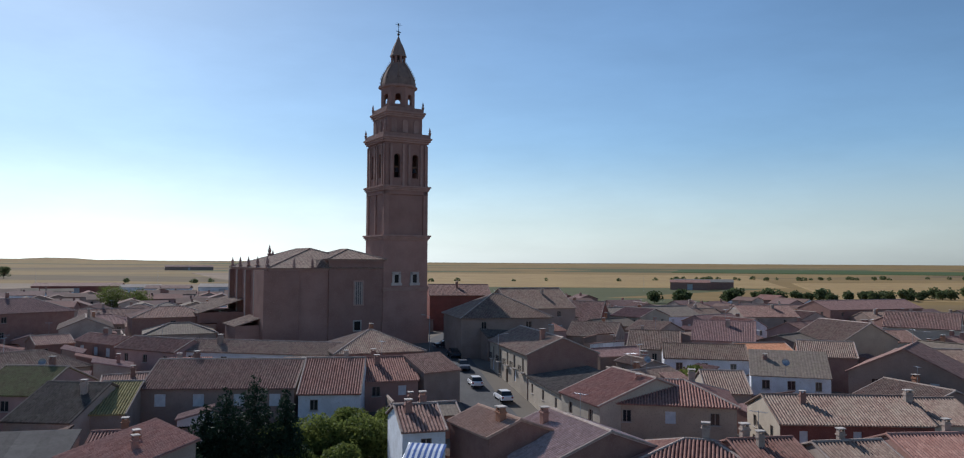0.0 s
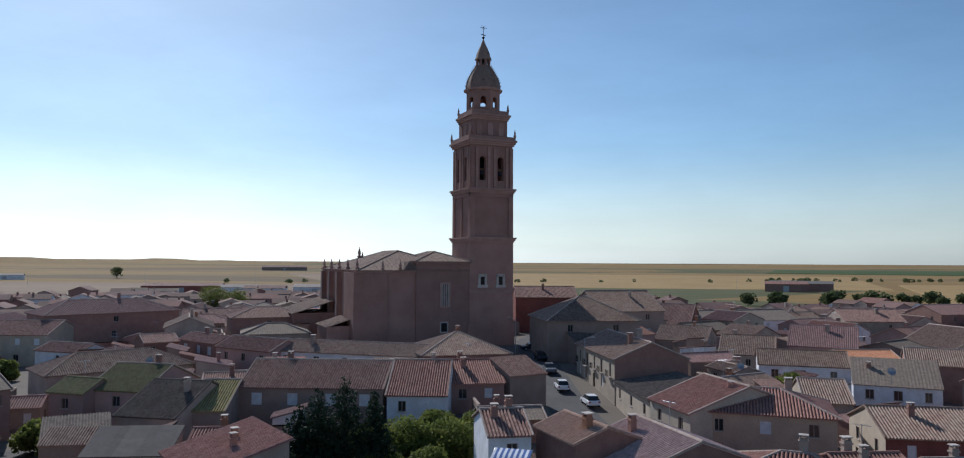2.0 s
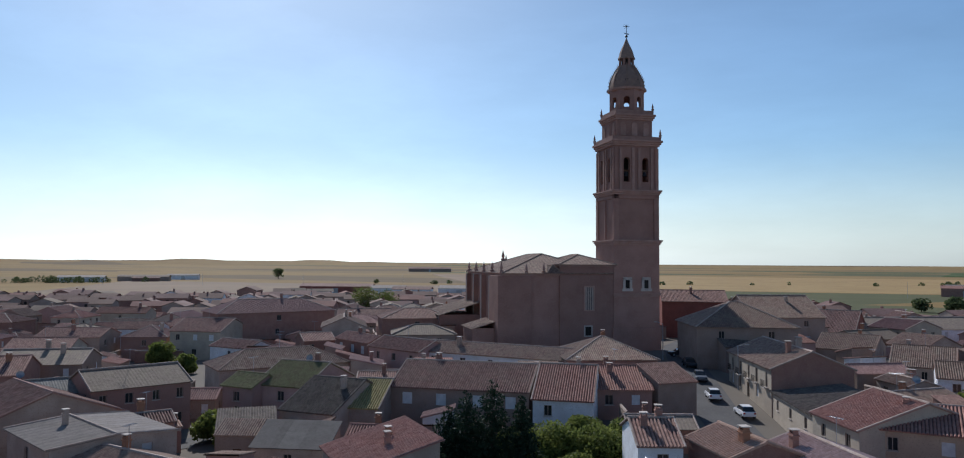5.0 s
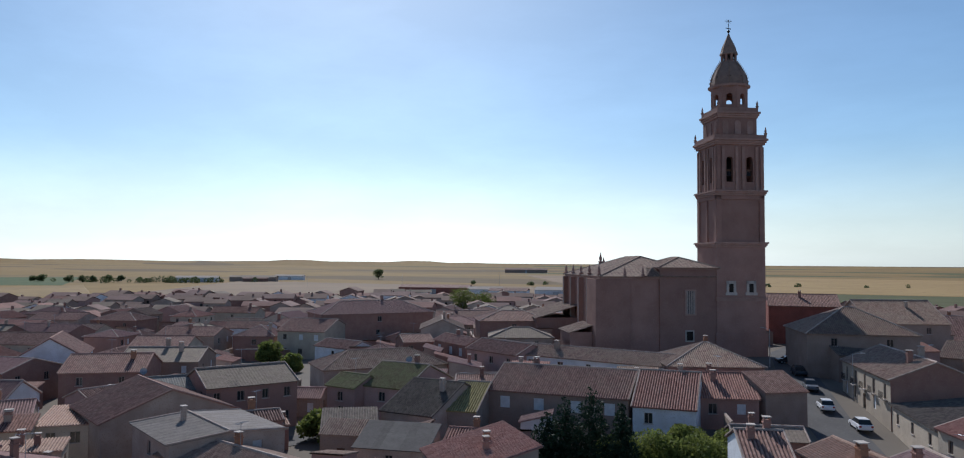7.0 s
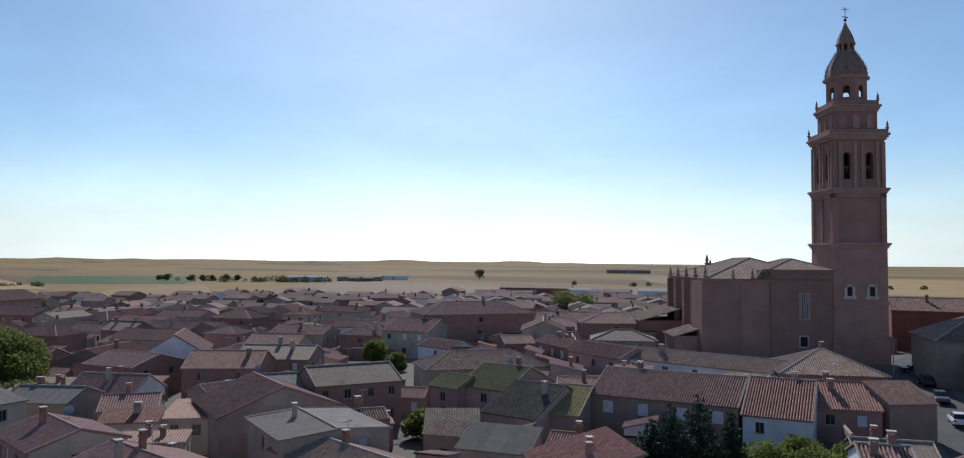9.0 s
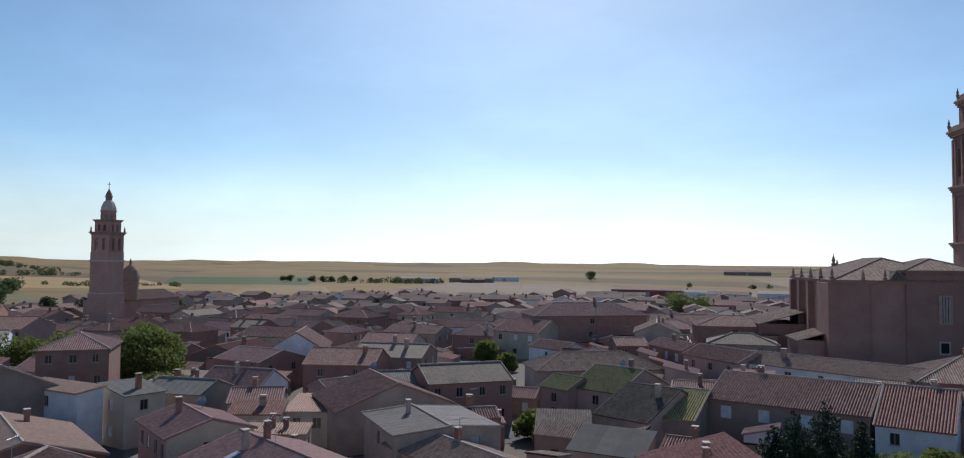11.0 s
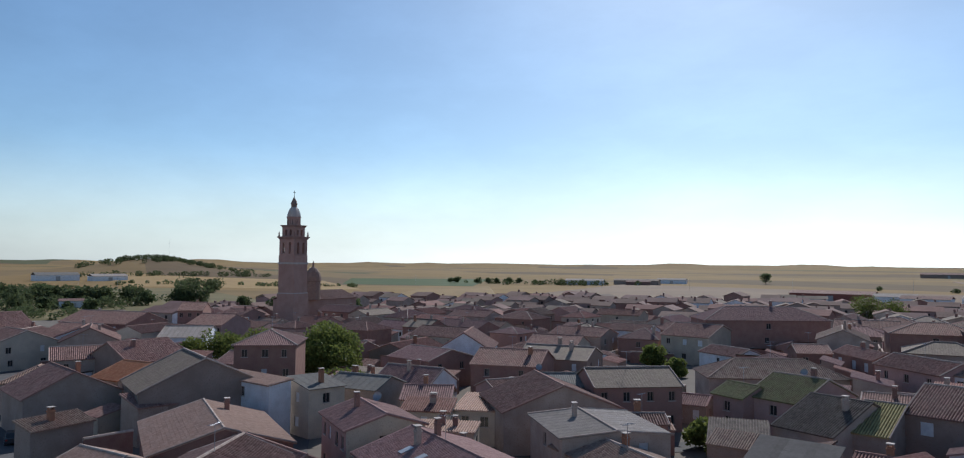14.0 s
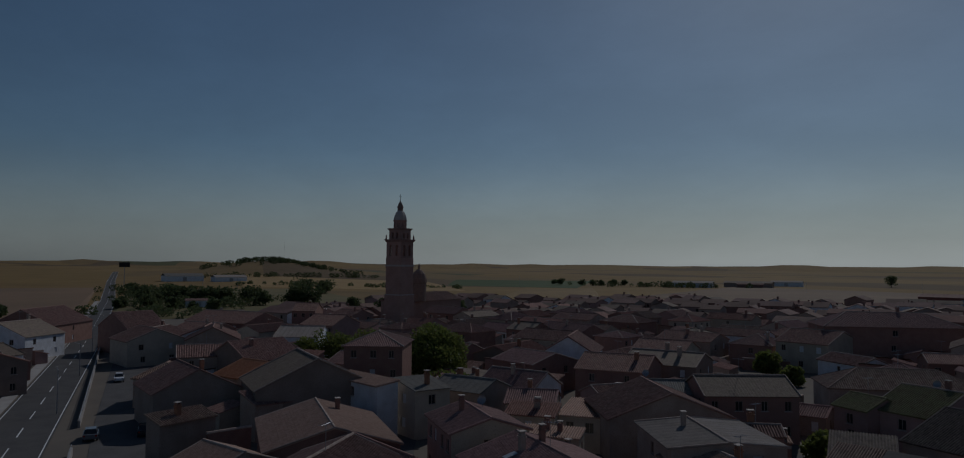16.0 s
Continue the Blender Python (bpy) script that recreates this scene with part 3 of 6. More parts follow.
def make_ground():
    bm = bmesh.new()
    radii = [0] + [8 * i for i in range(1, 40)] + [320 * 1.07 ** i for i in range(0, 41)] + [4930]
    n = 240
    rings = []
    for r in radii:
        if r == 0:
            rings.append([bm.verts.new((0, 0, 0))])
        else:
            rings.append([bm.verts.new((r * math.sin(k * math.tau / n), r * math.cos(k * math.tau / n), land(r * math.sin(k * math.tau / n), r * math.cos(k * math.tau / n)))) for k in range(n)])
    for a, b in zip(rings, rings[1:]):
        for k in range(n):
            q = [a[k % len(a)], b[k], b[(k + 1) % n], a[(k + 1) % len(a)]]
            q = [v for i, v in enumerate(q) if v not in q[:i]]
            bm.faces.new(q[::-1])
    for f in bm.faces:
        f.smooth = True
    ob = part("ground", bm, ground_mat())
    return tagged(ob, "dry town ground and straw-coloured stubble plain to the horizon", "ground", kind="structure")


make_ground()


# ---- houses ----
house(-28.4, 60.9, 311.4, 10.0, 7.5, 5.0, 1.94, tile='red', roof='shed', wall='render', label='long house with a ribbed red-brown roof', chim='brick')
house(-31.3, 95.6, 3.3, 17.7, 12.5, 6.1, 2.49, tile='brown', wall='umber', win=4, shut=True)
house(-18.3, 95.8, 5.0, 7.1, 14.8, 5.7, 3.12, tile='red', wall='white', win=2, door=True, chim='render')
house(-13.3, 102.8, 17.4, 7.3, 10.8, 5.8, 2.26, tile='red', wall='salmon', win=2, chim='brick')
house(-17.4, 118.7, 21.8, 13.5, 13.0, 7.6, 2.73, tile='moss', roof='hip', wall='salmon', label='hip-roofed house with a plain brownish weathered tile roof')
house(-33.9, 118.6, 349.2, 26.0, 6.9, 7.1, 1.39, tile='moss', wall='white', win=5)
house(-50.9, 121.4, 333.7, 13.1, 7.1, 7.1, 1.49, tile='brown', wall='pink', win=3)
house(-64.0, 130.2, 325.4, 12.4, 4.7, 7.1, 1.05, tile='brown', wall='brick', win=3, shut=True)
house(-54.2, 92.8, 355.7, 7.8, 11.7, 5.6, 2.40, tile='green', wall='pink', win=1, chim='brick')
house(-59.7, 88.6, 349.9, 5.2, 5.7, 5.4, 1.28, tile='green', wall='pink', win=1)
house(-45.9, 86.9, 354.9, 7.4, 14.3, 4.1, 2.86, tile='dark', wall='render')
house(-41.9, 89.2, 8.1, 4.2, 12.4, 4.3, 2.48, tile='yellow', wall='render')
house(-67.6, 106.9, 49.2, 20.2, 9.8, 5.6, 2.21, tile='moss', roof='hip', wall='render')
house(-56.5, 58.0, 333.9, 11.7, 10.9, 5.8, 0.43, tile='light', wall='render', win=1)
house(-72.0, 65.4, 154.5, 12.7, 14.4, 5.1, 2.78, tile='brown', wall='render', gable_front=True)
house(-72.1, 79.9, 61.0, 11.9, 9.4, 6.3, 1.79, tile='grey', wall='salmon', win=4, door=True)
house(-79.9, 74.1, 55.4, 7.3, 7.2, 5.6, 1.26, tile='teal', wall='render')
house(-78.6, 59.8, 42.2, 5.3, 8.8, 4.3, 0.53, tile='clay', roof='shed', wall='cream', win=3)
house(-48.5, 53.5, 345.3, 14.8, 7.3, 4.4, 1.13, tile='moss', wall='render')
house(-93.2, 43.9, 96.2, 5.3, 5.3, 6.3, 0.96, tile='teal', roof='shed', wall='cream', win=1)
house(-68.0, 38.2, 348.0, 9.5, 7.7, 6.8, 1.19, tile='mauve', wall='pink', side='cream', win=4, chim='brick')
house(-54.0, 37.4, 351.6, 13.2, 11.2, 5.5, 1.73, tile='mauve', wall='render', chim='render', skylight=True)
house(-80.9, 26.7, 349.4, 16.6, 13.0, 4.6, 1.92, tile='clay', wall='brick', chim='brick')
house(-66.7, 27.3, 7.2, 11.9, 7.4, 4.3, 1.74, tile='brown', wall='render')
house(57.8, 102.2, 52.8, 11.7, 13.2, 6.8, 3.30, tile='brown', wall='umber', win=2, gable_front=True)
house(-105.0, 31.8, 176.3, 12.7, 15.6, 6.3, 3.65, tile='grey', wall='grey', win=0, gable_front=True)
house(-115.5, 17.8, 185.9, 11.7, 11.5, 5.2, 2.84, tile='brown', wall='grey', gable_front=True)
house(-188.5, 32.5, 162.6, 11.7, 11.6, 5.7, 2.16, tile='brown', wall='white', win=1, gable_front=True)
house(-200.0, 23.2, 149.5, 10.7, 12.0, 5.3, 1.71, tile='brown', wall='white', gable_front=True)
house(-98.4, 37.5, 11.8, 12.0, 3.2, 6.9, 0.39, tile='clay', roof='shed', wall='white', win=1)
house(-101.4, 27.5, 101.9, 9.4, 4.6, 4.7, 1.00, tile='brown', roof='shed', wall='render')
house(-99.7, 63.2, 23.0, 10.1, 7.6, 4.4, 2.08, tile='mauve', wall='white', win=1, chim='brick')
house(-117.4, 77.6, 9.6, 10.8, 10.9, 5.3, 1.55, tile='mauve', wall='brick', win=1)
house(-76.1, 133.7, 43.8, 6.0, 6.8, 6.5, 1.22, tile='brown', wall='brick', win=2)
house(-41.6, 69.5, 11.3, 7.9, 4.4, 3.2, 1.58, tile='cement', roof='shed', wall='render', win=1)
house(-126.1, 92.5, 136.1, 14.0, 10.4, 5.5, 3.20, tile='brown', wall='white', gable_front=True)
house(-107.7, 143.2, 8.3, 11.6, 12.8, 6.7, 2.30, tile='brown', wall='cream', win=3)
house(-92.9, 133.7, 347.2, 10.7, 6.8, 4.5, 1.22, tile='brown', wall='white', win=1)
house(-102.3, 158.1, 52.0, 27.8, 12.4, 10.0, 2.67, tile='mauve', roof='hip', wall='brick', win=1, chim='brick')
house(-102.0, 84.5, 35.3, 11.8, 11.2, 5.5, 2.02, tile='brown', wall='brick', win=2)
house(8.9, 115.5, 284.1, 20.0, 10.4, 8.3, 2.18, tile='moss', wall='cream', side='brick', win=5, balcony=True, chim='brick', label='two-storey house with a cream balconied street front and brick gable')
house(12.1, 98.2, 282.0, 15.2, 8.5, 5.4, 1.02, tile='dark', roof='shed', wall='cream', win=3)
house(16.9, 84.4, 290.3, 8.8, 13.4, 6.4, 2.41, tile='red', wall='cream', win=2, roof='gable')
house(20.3, 82.6, 348.3, 13.0, 9.8, 6.6, 1.76, tile='red', roof='hip', wall='ochre', win=3, chim='render')
house(43.7, 108.1, 342.8, 10.3, 5.4, 5.5, 2.70, tile='grey', roof='shed', wall='white', win=3)
house(46.4, 127.1, 7.6, 9.0, 9.6, 6.0, 1.73, tile='orange', wall='render')
house(37.6, 81.1, 357.6, 15.1, 10.6, 5.1, 1.91, tile='moss', wall='red', win=3, chim='brick', side='cream')
house(17.5, 61.4, 342.1, 9.4, 7.2, 5.5, 1.30, tile='red', roof='hip', wall='brick')
house(22.3, 61.0, 10.4, 5.4, 6.8, 5.8, 1.22, tile='red', wall='brick', chim='render')
house(29.0, 60.5, 9.5, 5.8, 7.6, 5.6, 1.37, tile='moss', wall='render', chim='render')
house(37.5, 63.3, 4.7, 7.8, 7.6, 5.6, 1.37, tile='red', wall='brick', chim='render')
house(8.2, 65.2, 293.1, 10.5, 13.0, 5.3, 2.34, tile='rose', wall='brick', chim='brick')
house(-5.9, 68.3, 16.1, 3.7, 7.8, 6.8, 1.40, tile='brown', wall='white', win=2, chim='brick')
house(1.5, 65.8, 298.6, 7.1, 5.8, 7.0, 1.04, tile='clay', wall='brick')
house(31.9, 139.6, 344.5, 8.9, 14.2, 6.0, 2.56, tile='moss', wall='render', win=1)
house(36.4, 124.6, 348.9, 12.9, 9.6, 6.0, 1.73, tile='moss', wall='white', win=3)
house(32.4, 102.7, 352.3, 5.5, 11.2, 4.5, 2.02, tile='moss', wall='cream', win=1)
house(46.3, 144.5, 340.0, 11.0, 14.2, 7.0, 3.05, tile='mauve', wall='pink', win=3)
house(41.8, 203.0, 24.3, 32.2, 12.6, 7.0, 2.27, tile='grey', wall='white', win=5)
house(58.0, 128.3, 340.9, 8.7, 10.8, 6.0, 1.94, tile='moss', wall='brick')
house(76.4, 206.9, 4.4, 15.1, 12.6, 7.0, 2.71, tile='brown', wall='render', win=2)
house(117.7, 235.6, 19.4, 36.3, 13.2, 7.5, 2.38, tile='mauve', wall='brick', win=4)
house(104.6, 179.6, 324.9, 15.6, 12.8, 6.5, 3.20, tile='brown', wall='cream')
house(77.7, 151.5, 7.3, 14.8, 10.2, 6.0, 1.84, tile='brown', wall='cream', win=2)
house(71.7, 150.0, 286.8, 13.4, 13.0, 6.5, 3.25, tile='moss', wall='ochre', win=1)
house(2.6, 141.1, 14.6, 16.6, 15.2, 11.3, 3.80, tile='moss', roof='hip', wall='umber', win=2)
house(3.2, 136.0, 24.8, 9.0, 9.0, 8.3, 1.62, tile='dark', wall='umber', label='ruined lean-to with a sagging dark roof')
house(10.8, 173.9, 22.3, 15.1, 16.2, 11.0, 4.05, tile='moss', wall='umber', win=2)
house(-6.0, 189.4, 7.3, 14.8, 13.0, 13.0, 2.34, tile='brown', wall='red', label='tall plain red brick hall beside the church')
house(-6.6, 102.5, 38.2, 5.8, 4.6, 6.6, 1.66, tile='brown', roof='shed', wall='umber')
house(70.8, 120.1, 354.1, 9.7, 9.0, 6.0, 1.62, tile='moss', wall='cream', win=2)
house(46.3, 81.3, 1.5, 8.2, 9.6, 5.0, 1.73, tile='moss', wall='cream')
house(53.5, 93.2, 287.3, 10.1, 9.6, 4.6, 1.73, tile='moss', wall='umber')
house(25.9, 192.1, 342.6, 10.5, 16.8, 7.0, 4.20, tile='brown', wall='red', win=2)
house(23.6, 156.2, 340.9, 9.8, 12.6, 6.5, 2.27, tile='moss', wall='render', win=1)
house(-96.3, 14.5, 117.0, 7.4, 2.6, 4.2, 0.78, tile='moss', roof='shed', wall='grey')
house(-125.1, 29.3, 22.4, 6.4, 10.6, 5.0, 1.91, tile='orange', wall='render')
house(-186.7, 19.4, 192.8, 12.0, 12.4, 5.5, 2.45, tile='brown', wall='cream', win=1, gable_front=True)
house(-177.5, 31.9, 168.4, 12.0, 10.8, 6.0, 2.60, tile='brown', wall='render', win=1, gable_front=True)
house(-220.4, 44.8, 32.1, 22.7, 14.2, 6.5, 2.56, tile='brown', wall='brick', win=3)
house(-211.8, 18.2, 114.0, 10.3, 14.2, 6.5, 3.55, tile='brown', wall='brick', win=2)
house(-60.9, 20.4, 137.9, 11.5, 9.2, 5.8, 1.66, tile='brown', wall='render')
house(-74.7, 15.2, 20.1, 6.9, 6.4, 4.3, 1.15, tile='clay', wall='render')
house(-133.3, 17.3, 70.2, 7.8, 9.8, 4.6, 1.76, tile='clay', roof='hip', wall='render')
house(-123.6, 49.8, 58.0, 9.7, 11.0, 9.0, 1.98, tile='mauve', roof='hip', wall='brick', win=3)
house(-190.7, 55.8, 58.4, 11.1, 12.4, 4.6, 2.11, tile='light', wall='white', solar=True)
house(-197.8, 65.3, 36.5, 10.1, 12.6, 6.6, 2.27, tile='brown', wall='pink', win=4)
house(-155.2, 26.7, 82.8, 10.4, 9.8, 5.0, 1.76, tile='brown', wall='render', win=2)
house(-147.9, 34.5, 107.4, 11.3, 14.0, 5.0, 3.01, tile='brown', wall='umber', win=2)
house(-87.0, 57.4, 48.7, 6.5, 7.0, 4.5, 1.26, tile='mauve', wall='render')
house(-210.4, -6.2, 141.7, 12.8, 14.0, 5.5, 3.01, tile='grey', wall='white', win=2)
house(-176.5, -9.6, 135.7, 5.2, 10.4, 4.5, 1.87, tile='grey', wall='white', win=1)
house(-246.5, -1.9, 153.2, 22.5, 16.8, 5.5, 4.20, tile='brown', wall='brick', win=1)
house(-72.2, 50.2, 43.4, 6.8, 3.5, 3.6, 0.35, tile='clay', roof='shed', wall='cream', win=2, chim='brick')
house(-79.6, 52.5, 41.7, 6.2, 3.0, 4.4, 0.90, tile='red', roof='shed', wall='cream', win=1, chim='brick')
house(-97.4, 53.4, 26.6, 8.7, 7.2, 5.0, 1.30, tile='teal', wall='render')
house(-59.9, 72.2, 47.7, 2.9, 2.0, 3.0, 0.20, tile='clay', roof='shed', wall='salmon')
house(-51.3, 75.0, 34.1, 6.3, 6.0, 3.2, 1.20, tile='dark', roof='shed', wall='grey', win=3)
house(-235.8, 70.2, 60.6, 7.1, 11.6, 8.0, 2.09, tile='brown', wall='brick', win=4)
house(24.1, 111.4, 36.9, 10.1, 5.4, 4.5, 0.97, tile='moss', wall='render')
house(0.7, 74.6, 321.3, 4.2, 4.2, 5.2, 0.76, tile='brown', wall='cream')
house(-85.7, 70.7, 80.0, 8.2, 6.6, 4.5, 1.19, tile='brown', wall='pink', win=2)
house(-58.1, 67.2, 52.9, 4.4, 4.0, 4.8, 0.72, tile='brown', wall='salmon', win=1)

# ---- the great church and its tower ----
TX, TY, TROT = -17.85, 157.0, 30.0


def square_ring(bm, half, z0, z1):
    box(bm, -half, -half, z0, half, half, z1)


def arch_panel(bm, cx, z0, w, h, y, d, n=8):
    """A solid arched plate of depth d standing proud at y on the -y side."""
    pts = [(cx - w / 2, z0), (cx + w / 2, z0)] + [(cx + w / 2 * math.cos(a), z0 + h - w / 2 + w / 2 * math.sin(a)) for a in [math.pi * i / n for i in range(n + 1)]]
    f = [bm.verts.new((px, y, pz)) for px, pz in pts]
    k = [bm.verts.new((px, y + d, pz)) for px, pz in pts]
    bm.faces.new(f)
    for i in range(len(pts)):
        j = (i + 1) % len(pts)
        bm.faces.new((f[j], f[i], k[i], k[j]))


def quarter(bm_fn, parent, name, material, label=""):
    """The same piece on all four faces of the tower."""
    for k in range(4):
        bm = bm_fn()
        bmesh.ops.rotate(bm, cent=(0, 0, 0), matrix=Matrix.Rotation(k * math.pi / 2, 3, "Z"), verts=bm.verts)
        part(name, bm, material, parent, label)


def arched_wall(half, z0, z1, arches, thick=0.9, n=8):
    """One tower face at y=-half between z0 and z1 with arched openings (cx, zb, w, h) right through it."""
    bm = bmesh.new()
    xs = [-half]
    for cx, zb, w, h in arches:
        xs += [cx - w / 2, cx + w / 2]
    xs.append(half)

    def quad(x0, a0, x1, a1):
        f = [(x0, -half, a0), (x1, -half, a0), (x1, -half, a1), (x0, -half, a1)]
        g = [(p[0], -half + thick, p[2]) for p in f]
        bm.faces.new([bm.verts.new(p) for p in f])
        bm.faces.new([bm.verts.new(p) for p in g[::-1]])
    for a, b in zip(xs[0::2], xs[1::2]):
        quad(a, z0, b, z1)
    for cx, zb, w, h in arches:
        if zb > z0:
            quad(cx - w / 2, z0, cx + w / 2, zb)
        sp = zb + h - w / 2
        arc = [(cx - w / 2 * math.cos(math.pi * i / n), sp + w / 2 * math.sin(math.pi * i / n)) for i in range(n + 1)]
        for (xa, za), (xb, zb2) in zip(arc, arc[1:]):
            for yy, rev in ((-half, False), (-half + thick, True)):
                q = [(xa, yy, za), (xb, yy, zb2), (xb, yy, z1), (xa, yy, z1)]
                bm.faces.new([bm.verts.new(p) for p in (q[::-1] if rev else q)])
            bm.faces.new([bm.verts.new(p) for p in ((xa, -half, za), (xa, -half + thick, za), (xb, -half + thick, zb2), (xb, -half, zb2))])
        for x0 in (cx - w / 2, cx + w / 2):
            bm.faces.new([bm.verts.new(p) for p in ((x0, -half, zb), (x0, -half + thick, zb), (x0, -half + thick, sp), (x0, -half, sp))])
        bm.faces.new([bm.verts.new(p) for p in ((cx - w / 2, -half, zb), (cx + w / 2, -half, zb), (cx + w / 2, -half + thick, zb), (cx - w / 2, -half + thick, zb))])
    return bm


def cornice(parent, half, z, h=0.8, out=0.5):
    bm = bmesh.new()
    for i in range(3):
        square_ring(bm, half + out * (i + 1) / 3, z + h * i / 3, z + h * (i + 1) / 3 - 0.01)
    part("cornice", bm, trim_brick, parent)


def pinnacle(parent, x, y, z, s=1.0):
    bm = lathe([(0.28 * s, 0), (0.28 * s, 0.35 * s), (0.36 * s, 0.4 * s), (0.36 * s, 0.5 * s), (0.16 * s, 0.62 * s), (0.26 * s, 0.95 * s), (0.16 * s, 1.25 * s), (0.05 * s, 1.7 * s), (0, 1.9 * s)], 8)
    bmesh.ops.translate(bm, vec=(x, y, z), verts=bm.verts)
    part("pinnacle", bm, trim_brick, parent)


def great_tower():
    g = 4.4
    top = thing("church_tower", TX, TY, 0, TROT, label="tall brown brick church tower with stepped belfry stages and domed top", category="tower")
    H = 4.85
    part("shaft", boxes((-H, -H, g - 2, H, H, 25.4)), church_brick, top)
    cornice(top, H, 15.1, 0.7, 0.25)
    part("plinth", boxes((-H - 0.25, -H - 0.25, g - 2, H + 0.25, H + 0.25, 9.0)), church_brick, top)
    for cx in (-2.0, 2.0):
        fr = part("window", boxes((cx - 0.95, -H - 0.14, 16.5, cx - 0.45, -H + 0.05, 18.9), (cx + 0.45, -H - 0.14, 16.5, cx + 0.95, -H + 0.05, 18.9),
                                  (cx - 0.95, -H - 0.14, 18.4, cx + 0.95, -H + 0.04, 18.95), (cx - 1.15, -H - 0.16, 16.2, cx + 1.15, -H + 0.03, 16.75)), stone, top, "pale stone window surround")
        part("pane", boxes((cx - 0.46, -H - 0.03, 16.7, cx + 0.46, -H + 0.05, 18.5)), dark_in, fr)
    # panelled stage
    cornice(top, H, 25.4, 1.0, 0.55)
    part("shaft", boxes((-H + 0.25, -H + 0.25, 26.4, H - 0.25, H - 0.25, 35.4)), church_brick, top)

    def pilasters(z0, z1, xs, w, half):
        bm = bmesh.new()
        for x in xs:
            box(bm, x - w / 2, -half, z0, x + w / 2, -half + 0.35, z1)
        return bm
    for k in range(4):
        for x in (-H + 0.55, 0.0, H - 0.55):
            bm = pilasters(26.4, 35.4, (x,), 1.0 if x else 0.7, H)
            bmesh.ops.rotate(bm, cent=(0, 0, 0), matrix=Matrix.Rotation(k * math.pi / 2, 3, "Z"), verts=bm.verts)
            if x or k != 0:
                part("pilaster", bm, church_brick, top)
            else:
                bm.free()
    quarter(lambda: boxes((-H, -H, 34.6, H, -H + 0.4, 35.4)), top, "band", church_brick)
    cornice(top, H, 35.4, 1.0, 0.5)
    # belfry
    quarter(lambda: arched_wall(H - 0.2, 36.4, 45.2, [(-2.0, 38.0, 1.35, 4.9), (2.0, 38.0, 1.35, 4.9)]), top, "belfry_wall", church_brick)
    part("belfry_floor", boxes((-H + 0.9, -H + 0.9, 36.2, H - 0.9, H - 0.9, 36.6)), church_brick, top)
    # added near-black block that keeps the belfry arches dark
    part("belfry_core", boxes((-1.2, -1.2, 36.6, 0.6, 1.2, 45.0)), dark_in, top)
    for k in range(4):
        for x in (-H + 0.5, -3.35, -0.65, 0.65, 3.35, H - 0.5):
            bm = boxes((x - 0.28, -H - 0.02, 36.4, x + 0.28, -H + 0.25, 44.8))
            bmesh.ops.rotate(bm, cent=(0, 0, 0), matrix=Matrix.Rotation(k * math.pi / 2, 3, "Z"), verts=bm.verts)
            part("pilaster", bm, trim_brick if abs(x) < 4 else church_brick, top)
        for x in (-2.0, 2.0):
            bl = lathe([(0.5, 0), (0.48, 0.12), (0.34, 0.4), (0.28, 0.75), (0.1, 0.9), (0, 0.92)], 10)
            bmesh.ops.translate(bl, vec=(x, -H + 0.75, 39.2), verts=bl.verts)
            bmesh.ops.rotate(bl, cent=(0, 0, 0), matrix=Matrix.Rotation(k * math.pi / 2, 3, "Z"), verts=bl.verts)
            bell = part("bell", bl, iron, top, "dark bronze bell")
            yk = boxes((x - 0.6, -H + 0.65, 40.1, x + 0.6, -H + 0.85, 40.45))
            bmesh.ops.rotate(yk, cent=(0, 0, 0), matrix=Matrix.Rotation(k * math.pi / 2, 3, "Z"), verts=yk.verts)
            part("yoke", yk, wood, bell)
    cornice(top, H - 0.1, 45.2, 1.2, 0.7)
    quarter(lambda: boxes((-H - 0.3, -H - 0.35, 46.4, H + 0.3, -H - 0.05, 47.1)), top, "parapet", trim_brick)
    for sx in (-1, 1):
        for sy in (-1, 1):
            pinnacle(top, sx * (H + 0.2), sy * (H + 0.2), 47.0, 0.95)
    # upper square stage
    h2 = 3.85
    part("upper_stage", boxes((-h2, -h2, 46.3, h2, h2, 51.2)), church_brick, top)
    for k in range(4):
        for x in (-2.5, 0, 2.5):
            bm = bmesh.new()
            arch_panel(bm, x, 47.4, 1.2, 2.7, -h2 - 0.12, 0.14)
            bmesh.ops.rotate(bm, cent=(0, 0, 0), matrix=Matrix.Rotation(k * math.pi / 2, 3, "Z"), verts=bm.verts)
            part("blind_arch", bm, trim_brick, top)
    cornice(top, h2, 50.6, 1.2, 0.6)
    quarter(lambda: boxes((-h2 - 0.2, -h2 - 0.25, 51.8, h2 + 0.2, -h2 + 0.05, 52.6)), top, "parapet", trim_brick)
    for sx in (-1, 1):
        for sy in (-1, 1):
            pinnacle(top, sx * (h2 + 0.1), sy * (h2 + 0.1), 52.5, 0.9)
    # eight-sided lantern, open below the dome
    R8 = 3.75
    ap = R8 * math.cos(math.pi / 8)
    sd = R8 * math.sin(math.pi / 8)
